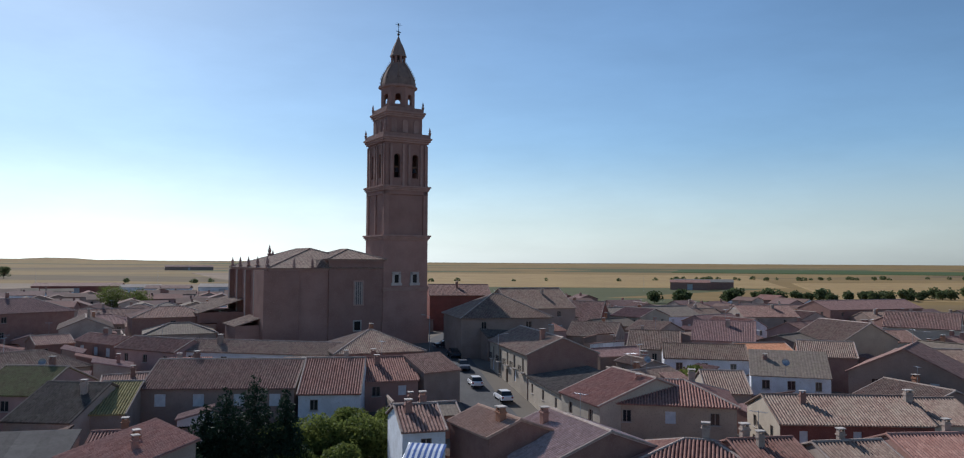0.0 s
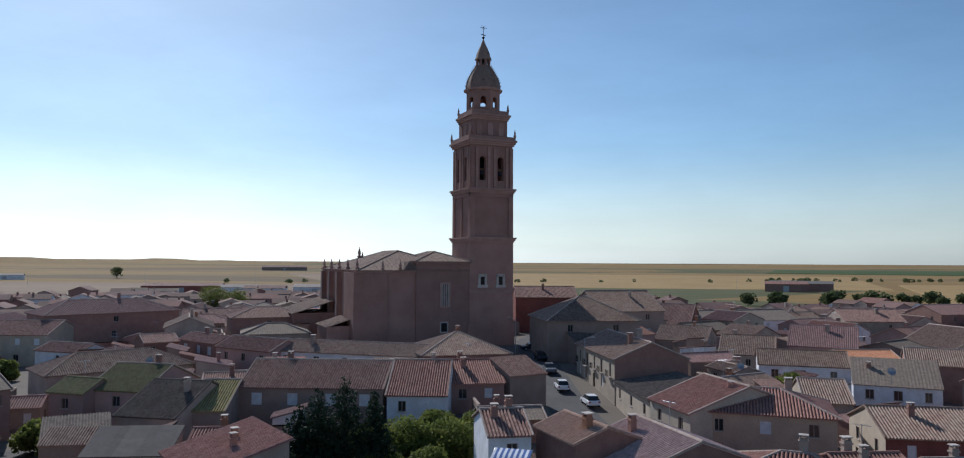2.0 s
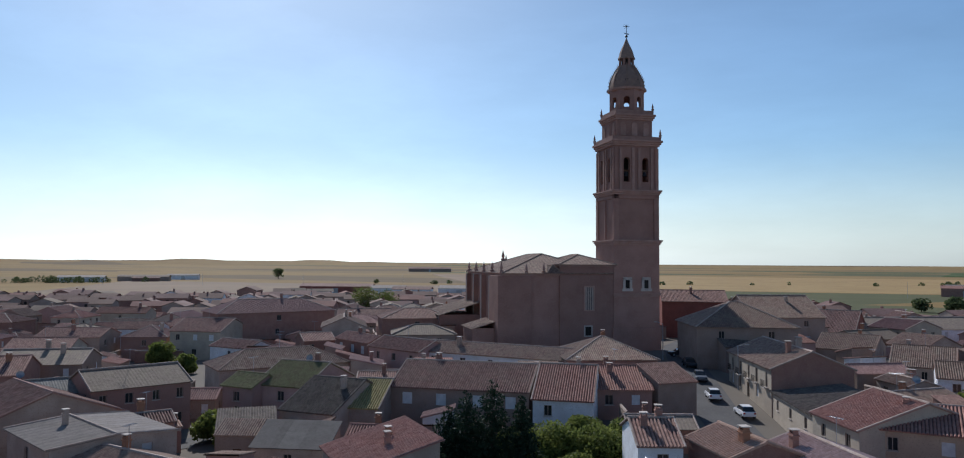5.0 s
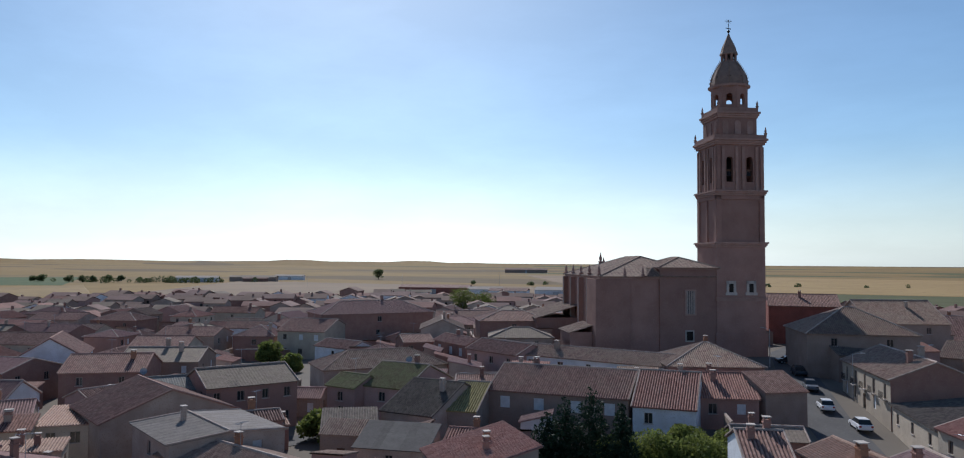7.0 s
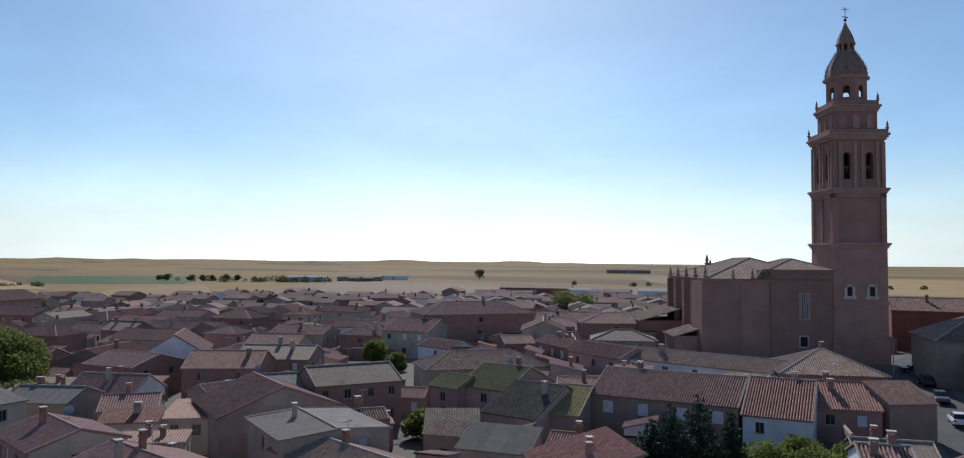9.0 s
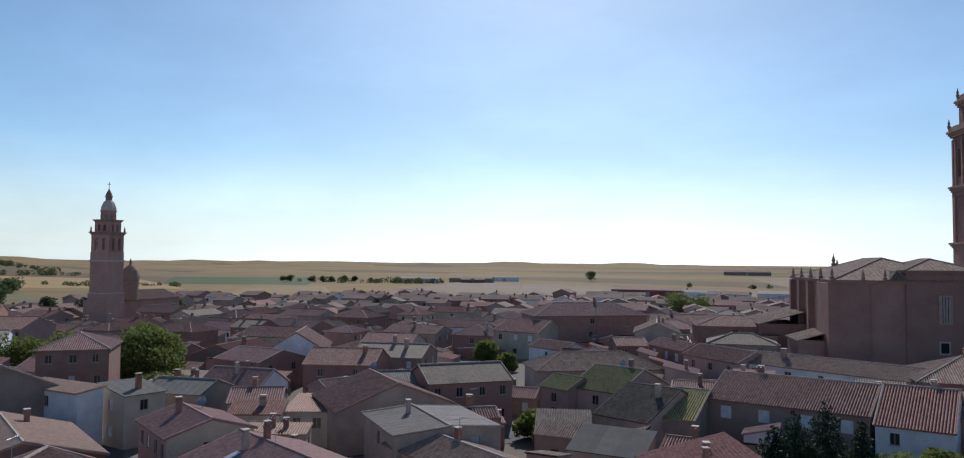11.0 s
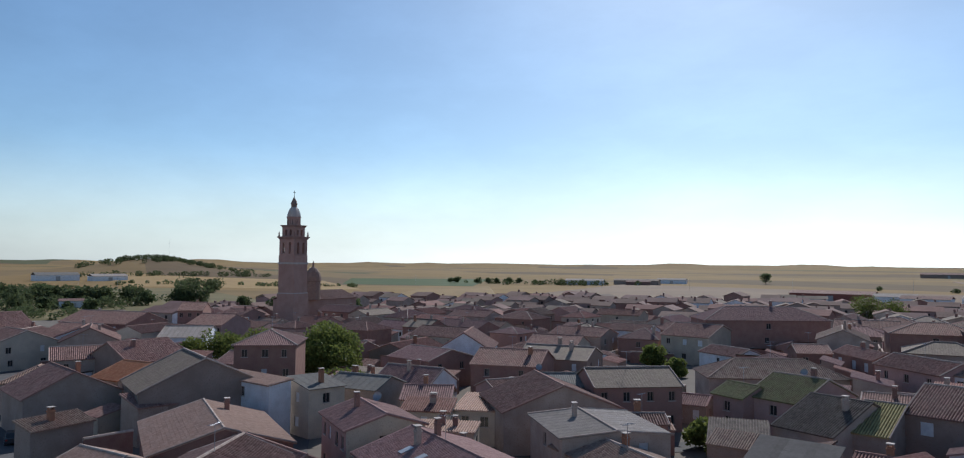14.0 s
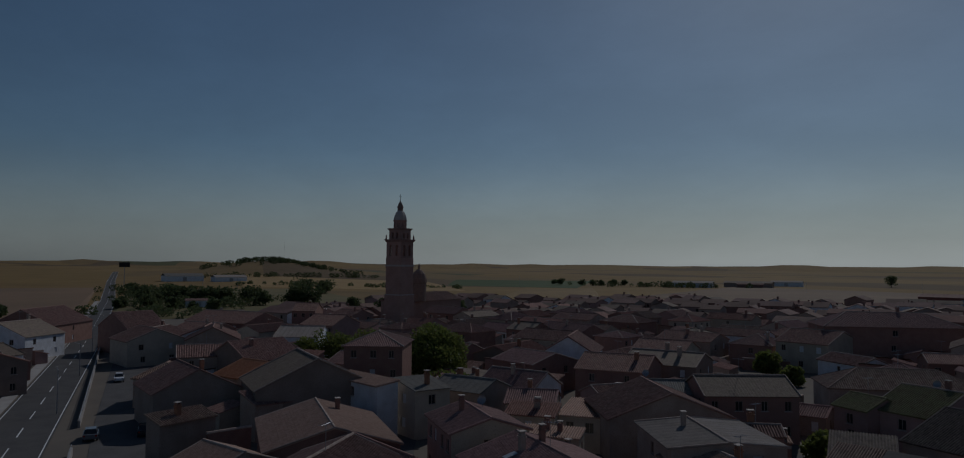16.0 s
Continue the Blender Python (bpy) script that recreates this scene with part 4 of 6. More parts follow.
    for k in range(8):
        bm = arched_wall(ap, 52.4, 57.0, [(0, 53.4, 1.15, 2.2)], 0.5)
        bad = [v for v in bm.verts if abs(v.co.x) > sd]
        for v in bad:
            v.co.x = math.copysign(sd, v.co.x)
        bmesh.ops.rotate(bm, cent=(0, 0, 0), matrix=Matrix.Rotation(k * math.pi / 4 + math.pi / 8, 3, "Z"), verts=bm.verts)
        part("lantern_wall", bm, church_brick, top)
    part("cornice", lathe([(R8, 56.9), (R8 + 0.3, 57.1), (R8 + 0.35, 57.5), (R8, 57.6)], 8, math.pi / 8), trim_brick, top)
    dome = part("dome", lathe([(3.65, 57.5), (3.6, 58.2), (3.4, 59.2), (2.98, 60.2), (2.42, 61.2), (1.98, 61.9), (1.55, 62.6)], 8, math.pi / 8), slate, top, "dark tiled eight-sided dome")
    for k in range(8):
        bm = bmesh.new()
        prof = [(3.65, 57.5), (3.4, 59.2), (2.98, 60.2), (2.42, 61.2), (1.98, 61.9), (1.55, 62.6)]
        a = math.pi / 8 + k * math.pi / 4
        for (r0, z0), (r1, z1) in zip(prof, prof[1:]):
            tube(bm, (r0 * math.cos(a), r0 * math.sin(a), z0), (r1 * math.cos(a), r1 * math.sin(a), z1), 0.12, n=5)
        for j in range(12):
            q = j / 11 * 4.999
            i = int(q)
            t = q - i
            r0, z0 = prof[i][0] * (1 - t) + prof[i + 1][0] * t, prof[i][1] * (1 - t) + prof[i + 1][1] * t
            c = Vector(((r0 + 0.14) * math.cos(a), (r0 + 0.14) * math.sin(a), z0))
            tube(bm, c, c + Vector((0.1 * math.cos(a), 0.1 * math.sin(a), 0.3)), 0.11, 0.03, 5)
        part("rib", bm, slate, dome)
    for k in range(8):
        a = k * math.pi / 4 + math.radians(TROT) * 0
        bm = boxes((-0.28, -3.36, 58.6, 0.28, -2.9, 59.2))
        bmesh.ops.rotate(bm, cent=(0, 0, 0), matrix=Matrix.Rotation(a + math.pi / 8, 3, "Z"), verts=bm.verts)
        part("dormer", bm, dark_in, dome)
    for k in range(8):
        a = k * math.pi / 4
        bm = bmesh.new()
        tube(bm, (1.35 * math.cos(a), 1.35 * math.sin(a), 62.4), (1.35 * math.cos(a), 1.35 * math.sin(a), 64.0), 0.3, n=6)
        part("column", bm, church_brick, top)
    # added near-black core, the shade between the columns given as colour
    part("lantern_core", lathe([(1.0, 62.5), (1.0, 64.0)], 8), dark_in, top)
    part("spire", lathe([(1.75, 63.9), (1.75, 64.2), (1.55, 64.6), (1.4, 65.3), (1.0, 66.3), (0.55, 67.2), (0.25, 68.0), (0.0, 68.6)], 8, math.pi / 8), slate, top)
    bm = bmesh.new()
    tube(bm, (0, 0, 68.2), (0, 0, 71.2), 0.06, n=6)
    tube(bm, (-0.75, 0, 70.9), (0.75, 0, 70.9), 0.05, n=6)
    for q in (-0.45, 0.45):
        tube(bm, (-q, 0, 70.45), (q, 0, 71.35), 0.03, n=5)
    tube(bm, (-0.6, 0, 69.5), (0.5, 0, 69.3), 0.06, 0.12, n=5)
    part("weather_cross", bm, iron, top, "wrought iron cross with vane")
    bm = bmesh.new()
    bmesh.ops.create_uvsphere(bm, u_segments=10, v_segments=6, radius=0.3, matrix=Matrix.Translation((0, 0, 68.8)))
    part("ball", bm, iron, top)


great_tower()


def great_church():
    g = 4.4
    top = thing("church", -19.5, 150.3, 0, TROT, label="large brown brick church with pilasters, pinnacles and a tiled hip roof", category="church")
    # own axes: -x away from the tower along the front, +y back along the side
    W, D, e1, e2 = 22.4, 32.5, 19.2, 21.0
    body = boxes((-W, 0.6, g - 2, -0.2, D, e1))
    part("wall", body, church_brick, top)
    part("wall", boxes((-11.2, 0.25, g - 2, 0.2, 15, e2)), church_brick, top)
    part("wall", boxes((-W - 1.2, 0.2, g - 2, -W + 5.5, 7.5, e1 - 0.05)), church_brick, top)
    # cornice along the eaves
    for d in ((-W - 0.35, 0.3, e1, -10.9, D + 0.35, e1 + 0.45), (-11.5, -0.1, e2, 0.25, 15.3, e2 + 0.4)):
        part("cornice", boxes(d), trim_brick, top)
    tm = TILE["moss"]

    def hip(x0, y0, x1, y1, z, rise):
        H2, W2 = (x1 - x0) / 2, (y1 - y0) / 2
        cx, cy = (x0 + x1) / 2, (y0 + y1) / 2
        m = min(H2, W2)
        s = rise / m
        k = math.hypot(1, s)
        for a, b, ln in (((x0, y0), (x1, y0), 2 * H2), ((x1, y0), (x1, y1), 2 * W2), ((x1, y1), (x0, y1), 2 * H2), ((x0, y1), (x0, y0), 2 * W2)):
            e = Vector((b[0] - a[0], b[1] - a[1], 0)).normalized()
            up = Vector((-e.y, e.x, s)).normalized()
            part("roof", slope_sheet((*a, z), (*b, z), up, lambda q, ln=ln: min(q * ln, (1 - q) * ln, m) * k, 0.4, 0.08), tm, top)
        r1, r2 = Vector((x0 + m, y0 + m, z + rise)), Vector((x1 - m, y1 - m, z + rise))
        for p, q in (((x0, y0, z), r1), ((x1, y1, z), r2), ((x1, y0, z), (r2.x, r1.y, r1.z)), ((x0, y1, z), (r1.x, r2.y, r1.z)), (r1, r2)):
            if (Vector(p) - Vector(q)).length > 0.2:
                ridge_cap(top, p, q, tm, 0.2)
    hip(-W - 0.6, 0.0, 0.0, D + 0.6, e1 + 0.45, 3.9)
    hip(-11.7, -0.3, 0.5, 15.5, e2 + 0.4, 2.0)
    hip(-W + 8.5, 0.05, -10.6, 6.0, e1 + 0.5, 1.6)
    # side pilasters and their pinnacles
    for i in range(5):
        y = 1.2 + i * (D - 2.4) / 4
        part("pilaster", boxes((-W - 1.0, y - 0.6, g - 2, -W + 0.1, y + 0.6, e1 - 0.02)), church_brick, top)
        if i:
            bm = bmesh.new()
            tube(bm, (-W - 1.08, y - 0.75, 6), (-W - 1.08, y - 0.75, e1), 0.13, n=6)
            part("downpipe", bm, stone, top)
        pinnacle(top, -W - 0.3, y, e1 + 0.4, 1.25)
    for x in (-W + 4.5, -W + 8.0):
        pinnacle(top, x, 0.5, e1 + 0.4, 1.1)
    pinnacle(top, -W + 6.5, D - 6, e1 + 2.6, 1.5)
    pinnacle(top, -W + 8.5, D - 1, e1 + 1.6, 1.5)
    # windows on the front
    for x, z0, w, h in ((-5.2, 12.6, 1.7, 4.4), (-5.4, 7.6, 1.25, 1.7)):
        fr = part("window", boxes((x - w / 2 - 0.25, 0.12, z0 - 0.25, x - w / 2, 0.3, z0 + h + 0.25), (x + w / 2, 0.12, z0 - 0.25, x + w / 2 + 0.25, 0.3, z0 + h + 0.25),
                                  (x - w / 2, 0.12, z0 + h, x + w / 2, 0.3, z0 + h + 0.25), (x - w / 2, 0.12, z0 - 0.25, x + w / 2, 0.3, z0)), trim_brick if h > 3 else stone, top)
        part("pane", boxes((x - w / 2, 0.19, z0, x + w / 2, 0.28, z0 + h)), dark_in if h < 3 else frame_mat, fr)
        for k in range(3 if h > 3 else 1):
            xx = x - w / 2 + w * (k + 1) / (4 if h > 3 else 2)
            part("bar", boxes((xx - 0.04, 0.15, z0, xx + 0.04, 0.2, z0 + h)), iron, fr)
    part("low_chapel", boxes((-W - 9, 20, g - 2, -W, D + 4, 10.5)), church_brick, top)
    part("chapel_roof", slope_sheet((-W - 9.4, D + 4.4, 10.4), (-W - 9.4, 19.6, 10.4), Vector((1, 0, 0.3)).normalized(), lambda q: 9.8, 0.4, 0.08), tm, top)
    part("sacristy", boxes((-W - 5.5, 3, g - 2, -W - 0.9, 12, 9.0)), church_brick, top)
    part("sacristy_roof", slope_sheet((-W - 5.9, 12.4, 8.9), (-W - 5.9, 2.6, 8.9), Vector((1, 0, 0.3)).normalized(), lambda q: 5.3, 0.4, 0.08), tm, top)


great_church()


# ---- the second church, farther off ----
pink_brick = mat("pink_brick", (0.42, 0.27, 0.215), (0.36, 0.22, 0.175), 0.4, c3=(0.46, 0.32, 0.26), fine=20)


def second_church():
    top = thing("church_tower", -240.0, 103.0, 0, 26, label="brick church tower with pale bands and a small dome", category="tower")
    H = 3.3
    for z0, z1, h in ((-1, 12, H + 0.3), (12, 22, H), (22, 24.6, H)):
        part("shaft", boxes((-h, -h, z0, h, h, z1)), pink_brick, top)
    for z in (12, 22):
        part("band", boxes((-H - 0.25, -H - 0.25, z - 0.3, H + 0.25, H + 0.25, z + 0.3)), stone, top)
    quarter(lambda: arched_wall(H - 0.1, 24.6, 30.0, [(-1.35, 25.2, 1.1, 3.8), (1.35, 25.2, 1.1, 3.8)]), top, "belfry_wall", pink_brick)
    cornice(top, H - 0.1, 30.0, 0.9, 0.6)
    for sx in (-1, 1):
        for sy in (-1, 1):
            pinnacle(top, sx * H, sy * H, 30.9, 1.0)
    h2 = 2.6
    quarter(lambda: arched_wall(h2, 30.5, 34.0, [(-1.0, 31.2, 0.9, 2.0), (1.0, 31.2, 0.9, 2.0)]), top, "upper_stage", pink_brick)
    cornice(top, h2, 34.0, 0.7, 0.5)
    part("lantern", lathe([(2.3, 34.6), (2.3, 37.0), (2.5, 37.2), (2.5, 37.5)], 8, math.pi / 8), pink_brick, top)
    for k in range(8):
        # near-black plates on the solid lantern, painted as the shade of openings
        bm = boxes((-0.35, -2.2, 35.0, 0.35, -2.05, 36.6))
        bmesh.ops.rotate(bm, cent=(0, 0, 0), matrix=Matrix.Rotation(k * math.pi / 4 + math.pi / 8, 3, "Z"), verts=bm.verts)
        part("opening", bm, dark_in, top)
    part("dome", lathe([(2.3, 37.4), (2.3, 38.2), (2.0, 39.2), (1.5, 40.2), (0.9, 40.8)], 8, math.pi / 8), stone, top, "pale eight-sided dome")
    part("spire", lathe([(0.95, 40.7), (0.95, 41.6), (1.15, 41.8), (0.8, 42.8), (0.3, 43.8), (0, 44.6)], 8), slate, top)
    bm = bmesh.new()
    tube(bm, (0, 0, 44.3), (0, 0, 46.4), 0.08, n=5)
    tube(bm, (-0.5, 0, 45.7), (0.5, 0, 45.7), 0.07, n=5)
    part("weather_cross", bm, iron, top)
    nav = thing("church", -262, 118, 0, 116, label="low brown brick church nave with a small dark dome", category="church")
    part("wall", boxes((-9, -6, -1, 22, 8, 9)), pink_brick, nav)
    for s in (1, -1):
        a, b = Vector((-9.4 if s > 0 else 22.4, 1 - s * 7.5, 8.9)), Vector((22.4 if s > 0 else -9.4, 1 - s * 7.5, 8.9))
        part("roof", slope_sheet(a, b, Vector((0, s, 0.4)).normalized(), lambda q: 8.1, 0.45, 0.08), TILE["brown"], nav)
    bm = lathe([(2.7, 9), (2.7, 15.5), (3.0, 15.7), (2.9, 17.2), (2.3, 19), (1.3, 20.2), (0.4, 20.8), (0.3, 22.2), (0, 23)], 12)
    bmesh.ops.translate(bm, vec=(-4, -6, 0), verts=bm.verts)
    part("dome", bm, slate, nav, "small dark dome")


second_church()


# ---- trees ----
def leaf_cloud(blobs, count, size, seed, material, parent, flat=0.6):
    """Many small leaf clumps spread over the skins of uneven lobes."""
    rnd = np.random.RandomState(seed)
    vol = np.array([b[3] ** 2 for b in blobs])
    pick = rnd.choice(len(blobs), count, p=vol / vol.sum())
    B = np.array(blobs)[pick]
    dv = rnd.normal(size=(count, 3))
    dv /= np.linalg.norm(dv, axis=1)[:, None]
    rad = B[:, 3] * (0.55 + 0.5 * rnd.rand(count) ** 0.6)
    c = B[:, :3] + dv * rad[:, None] * np.array([1, 1, 0.85])
    t = rnd.normal(size=(count, 3)) + dv * 0.4
    t /= np.linalg.norm(t, axis=1)[:, None]
    s = np.cross(t, rnd.normal(size=(count, 3)))
    s /= np.linalg.norm(s, axis=1)[:, None]
    sz = size * (0.6 + 0.8 * rnd.rand(count))[:, None]
    v = np.stack([c - t * sz, c + s * sz * flat, c + t * sz, c - s * sz * flat], 1).reshape(-1, 3)
    f = np.arange(count * 4).reshape(-1, 4)
    me = bpy.data.meshes.new("crown")
    me.from_pydata(v.tolist(), [], f.tolist())
    me.materials.append(material)
    ob = new("crown", me)
    ob.parent = parent
    return ob


def broad_tree(x, y, h, r, seed, leaves=2600, size=0.3, material=None, label="broad green leafy village tree", z=None):
    rnd = random.Random(seed)
    top = thing("tree", x, y, land(x, y) if z is None else z, rnd.uniform(0, 360), label=label, category="tree", group="broadleaf trees")
    bm = bmesh.new()
    fork = h * 0.22
    tube(bm, (0, 0, -0.3), (0, 0, fork), 0.035 * h, 0.026 * h, 8)
    blobs = []
    n = 14
    for i in range(n):
        a = i * 2.4 + rnd.uniform(-0.4, 0.4)
        q = rnd.uniform(0.2, 0.75) * r
        zz = h * rnd.uniform(0.3, 0.78)
        p = Vector((q * math.cos(a), q * math.sin(a), zz))
        tube(bm, (0, 0, fork * 0.9), p, 0.016 * h, 0.006 * h, 5)
        blobs.append((*p, r * rnd.uniform(0.4, 0.58)))
    blobs.append((0, 0, h * 0.78, r * 0.5))
    blobs.append((0, 0, h * 0.5, r * 0.7))
    part("trunk", bm, bark, top)
    leaf_cloud(blobs, leaves, size, seed, material or leaf_broad, top)
    return top


def conifer(x, y, h, r, seed, leaves=3200):
    top = thing("conifer", x, y, ground(x, y), 0, label="dense dark green cypress-like conifer", category="tree", group="conifers")
    rnd = random.Random(seed)
    bm = bmesh.new()
    tube(bm, (0, 0, -0.3), (0, 0, h * 0.96), 0.022 * h, 0.01, 7)
    blobs = []
    for i in range(26):
        q = i / 25
        zz = h * (0.08 + 0.88 * q)
        rr = r * (1 - q) ** 0.75 * rnd.uniform(0.75, 1.1) + 0.15
        a = i * 2.39
        p = Vector((0.55 * rr * math.cos(a), 0.55 * rr * math.sin(a), zz))
        tube(bm, (0, 0, zz - 0.2), p, 0.05, 0.015, 4)
        blobs.append((*p, 0.62 * rr + 0.12))
    part("trunk", bm, bark, top)
    leaf_cloud(blobs, leaves, 0.16, seed, leaf_dark, top, 0.4)
    return top

# ---- the rest of the town ----
CELL = 2.0
TAKEN = set()


def mark(x, y, L, W, rz, test=False, grow=0.0):
    """Marks or tests the ground under a footprint."""
    c, s = math.cos(rz), math.sin(rz)
    cells = set()
    i = -L / 2 - grow
    while i <= L / 2 + grow:
        j = -W / 2 - grow
        while j <= W / 2 + grow:
            cells.add((int((x + i * c - j * s) // CELL), int((y + i * s + j * c) // CELL)))
            j += 1.4
        i += 1.4
    if test:
        return bool(cells & TAKEN)
    TAKEN.update(cells)


for ob in [o for o in scene.objects if o.name.startswith("house") and o.parent is None]:
    box_pts = [ob.matrix_basis @ Vector(c) for k in ob.children if k.name.startswith("wall") for c in k.bound_box]
    loc = [ob.matrix_basis.inverted() @ p for p in box_pts]
    L_, W_ = 2 * max(abs(p.x) for p in loc), 2 * max(abs(p.y) for p in loc)
    mark(ob.location.x, ob.location.y, L_, W_, ob.matrix_basis.to_euler().z)
mark(TX, TY, 12, 12, radians(TROT))
mark(-34, 160, 36, 40, radians(TROT))
mark(-24, 134, 34, 26, radians(TROT))
mark(-240, 103, 12, 12, 0)
mark(-262, 124, 24, 30, 0)


def clear_way(pts, w):
    for (x0, y0), (x1, y1) in zip(pts, pts[1:]):
        mark((x0 + x1) / 2, (y0 + y1) / 2, math.hypot(x1 - x0, y1 - y0), w, math.atan2(y1 - y0, x1 - x0))


clear_way([(4, 86), (-1, 108), (-5, 132), (-8, 162), (-2, 200)], 7)
clear_way([(-82, 34), (-104, 45), (-122, 52), (-140, 66)], 8)
clear_way([(-60, 2), (-121, 4), (-233, 15), (-488, 32)], 22)
clear_way([(-70, 62), (-64, 70), (-58, 76)], 5)
clear_way([(-15, 66), (-16, 82)], 16)
clear_way([(-24, 60), (-20, 72)], 10)
clear_way([(-84, 100), (-106, 136)], 18)
clear_way([(-137, 69), (-172, 53)], 12)
rnd = random.Random(5)


def edge_of_town(az):
    if az > 6:
        return 330 + 40 * math.sin(az * 0.4)
    if az > -14:
        return 330 + (6 - az) * 8
    if az > -64:
        return 440 + 20 * math.sin(az * 0.35)
    return max(440 - (-az - 64) * 11, 190)


spots = []
for k in range(9000):
    az = rnd.uniform(-99, 40)
    r = math.sqrt(rnd.uniform(78 ** 2, 470 ** 2))
    if r > edge_of_town(az):
        continue
    x, y = r * math.sin(radians(az)), r * math.cos(radians(az))
    turn = 22 + 30 * noise.noise((x / 130, y / 130, 0)) + rnd.choice((0, 90, 0, 180, 270)) + rnd.uniform(-4, 4)
    near = r < 135
    L, W = (rnd.uniform(5, 9), rnd.uniform(4, 7)) if near else (rnd.uniform(8, 16), rnd.uniform(7.5, 11))
    if mark(x, y, L, W, radians(turn), True, 0.3 if near else 0.0):
        continue
    mark(x, y, L, W, radians(turn))
    spots.append((r, x, y, turn, L, W))
spots.sort()
WALLS = ["brick", "umber", "render", "pink", "brick", "salmon", "white", "render", "umber", "cream"]
TILES = ["brown", "brown", "mauve", "brown", "moss", "mauve", "red", "moss", "grey"]
far_spots = spots[200:]
for r, x, y, turn, L, W in spots[:200]:
    e = ground(x, y) + (rnd.uniform(2.5, 3.1) if r < 135 else rnd.choice((3.1, 4.0, 5.2, 5.6)))
    # the house's front turns to the south, where the streets open
    a = radians(turn)
    if math.sin(a) * -x + -math.cos(a) * -y < 0:
        turn += 180
    house(x, y, turn, L, W, e, W / 2 * rnd.uniform(0.3, 0.42), tile=rnd.choice(TILES), wall=rnd.choice(WALLS), win=rnd.choice((0, 1, 2, 2, 3)) if r > 100 else 1,
          roof=rnd.choice(("gable", "gable", "gable", "hip")) if r > 135 else rnd.choice(("gable", "shed")), chim=rnd.choice(("", "", "brick", "render")))


far_tile = [mat("far_tile", a, tuple(v * 1.35 for v in a), 0.12, c3=tuple(v * 0.7 for v in a)) for a in ((0.15, 0.095, 0.075), (0.17, 0.105, 0.09), (0.16, 0.12, 0.09), (0.19, 0.10, 0.08))]


def shed(x, y, rz, L, W, h, rise, tile, wall):
    """A small lean-to or store in a yard."""
    g = ground(x, y)
    top = thing("shed", x, y, g, rz, label=f"small {WALL_WORDS[wall]} yard shed with a {TILE_WORDS[tile]} roof", category="shed", group="yard sheds")
    bm = bmesh.new()
    v = [bm.verts.new(p) for p in ((-L / 2, -W / 2, -0.6), (L / 2, -W / 2, -0.6), (L / 2, W / 2, -0.6), (-L / 2, W / 2, -0.6), (-L / 2, -W / 2, h), (L / 2, -W / 2, h), (L / 2, W / 2, h + rise), (-L / 2, W / 2, h + rise))]
    for f in ((0, 1, 5, 4), (1, 2, 6, 5), (2, 3, 7, 6), (3, 0, 4, 7)):
        bm.faces.new([v[i] for i in f])
    part("wall", bm, WALL[wall], top)
    up = Vector((0, W, rise)).normalized()
    ln = math.hypot(W, rise) + 0.5
    part("roof", slope_sheet(Vector((-L / 2 - 0.12, -W / 2, h + 0.12)) - up * 0.25, Vector((L / 2 + 0.12, -W / 2, h + 0.12)) - up * 0.25, up, lambda q: ln, 0.27, 0.09), TILE[tile], top)
    part("door", boxes((-0.45, -W / 2 - 0.05, 0.0, 0.45, -W / 2 + 0.03, min(1.95, h - 0.15))), wood, top)


sheds = []
for k in range(9000):
    az = rnd.uniform(-97, 38)
    r = math.sqrt(rnd.uniform(64 ** 2, 250 ** 2))
    x, y = r * math.sin(radians(az)), r * math.cos(radians(az))
    turn = 22 + 30 * noise.noise((x / 130, y / 130, 0)) + rnd.choice((0, 90, 180, 270)) + rnd.uniform(-3, 3)
    L, W = rnd.uniform(3, 6.5), rnd.uniform(2.4, 4.2)
    if len(sheds) >= 240 or mark(x, y, L, W, radians(turn), True):
        continue
    mark(x, y, L, W, radians(turn))
    sheds.append(1)
    shed(x, y, turn, L, W, rnd.uniform(2.1, 3.4), rnd.uniform(0.5, 1.1), rnd.choice(TILES), rnd.choice(WALLS))


def yard_wall(x, y, rz, L, h, wall):
    top = thing("yard_wall", x, y, ground(x, y), rz, label=f"{WALL_WORDS[wall]} yard wall topped with worn coping tiles", category="wall", group="yard walls")
    part("wall", boxes((-L / 2, -0.15, -0.6, L / 2, 0.15, h)), WALL[wall], top)
    bm = bmesh.new()
    tube(bm, (-L / 2 - 0.05, 0, h + 0.02), (L / 2 + 0.05, 0, h + 0.02), 0.2, n=6)
    part("coping", bm, sunlit_mortar, top)


walls_made = 0
for k in range(5000):
    az = rnd.uniform(-97, 38)
    r = math.sqrt(rnd.uniform(64 ** 2, 230 ** 2))
    x, y = r * math.sin(radians(az)), r * math.cos(radians(az))
    turn = 22 + 30 * noise.noise((x / 130, y / 130, 0)) + rnd.choice((0, 90))
    L = rnd.uniform(4, 10)
    if walls_made >= 160 or mark(x, y, L, 0.3, radians(turn), True):
        continue
    mark(x, y, L, 0.3, radians(turn))
    walls_made += 1
    yard_wall(x, y, turn, L, rnd.uniform(1.9, 2.7), rnd.choice(WALLS))


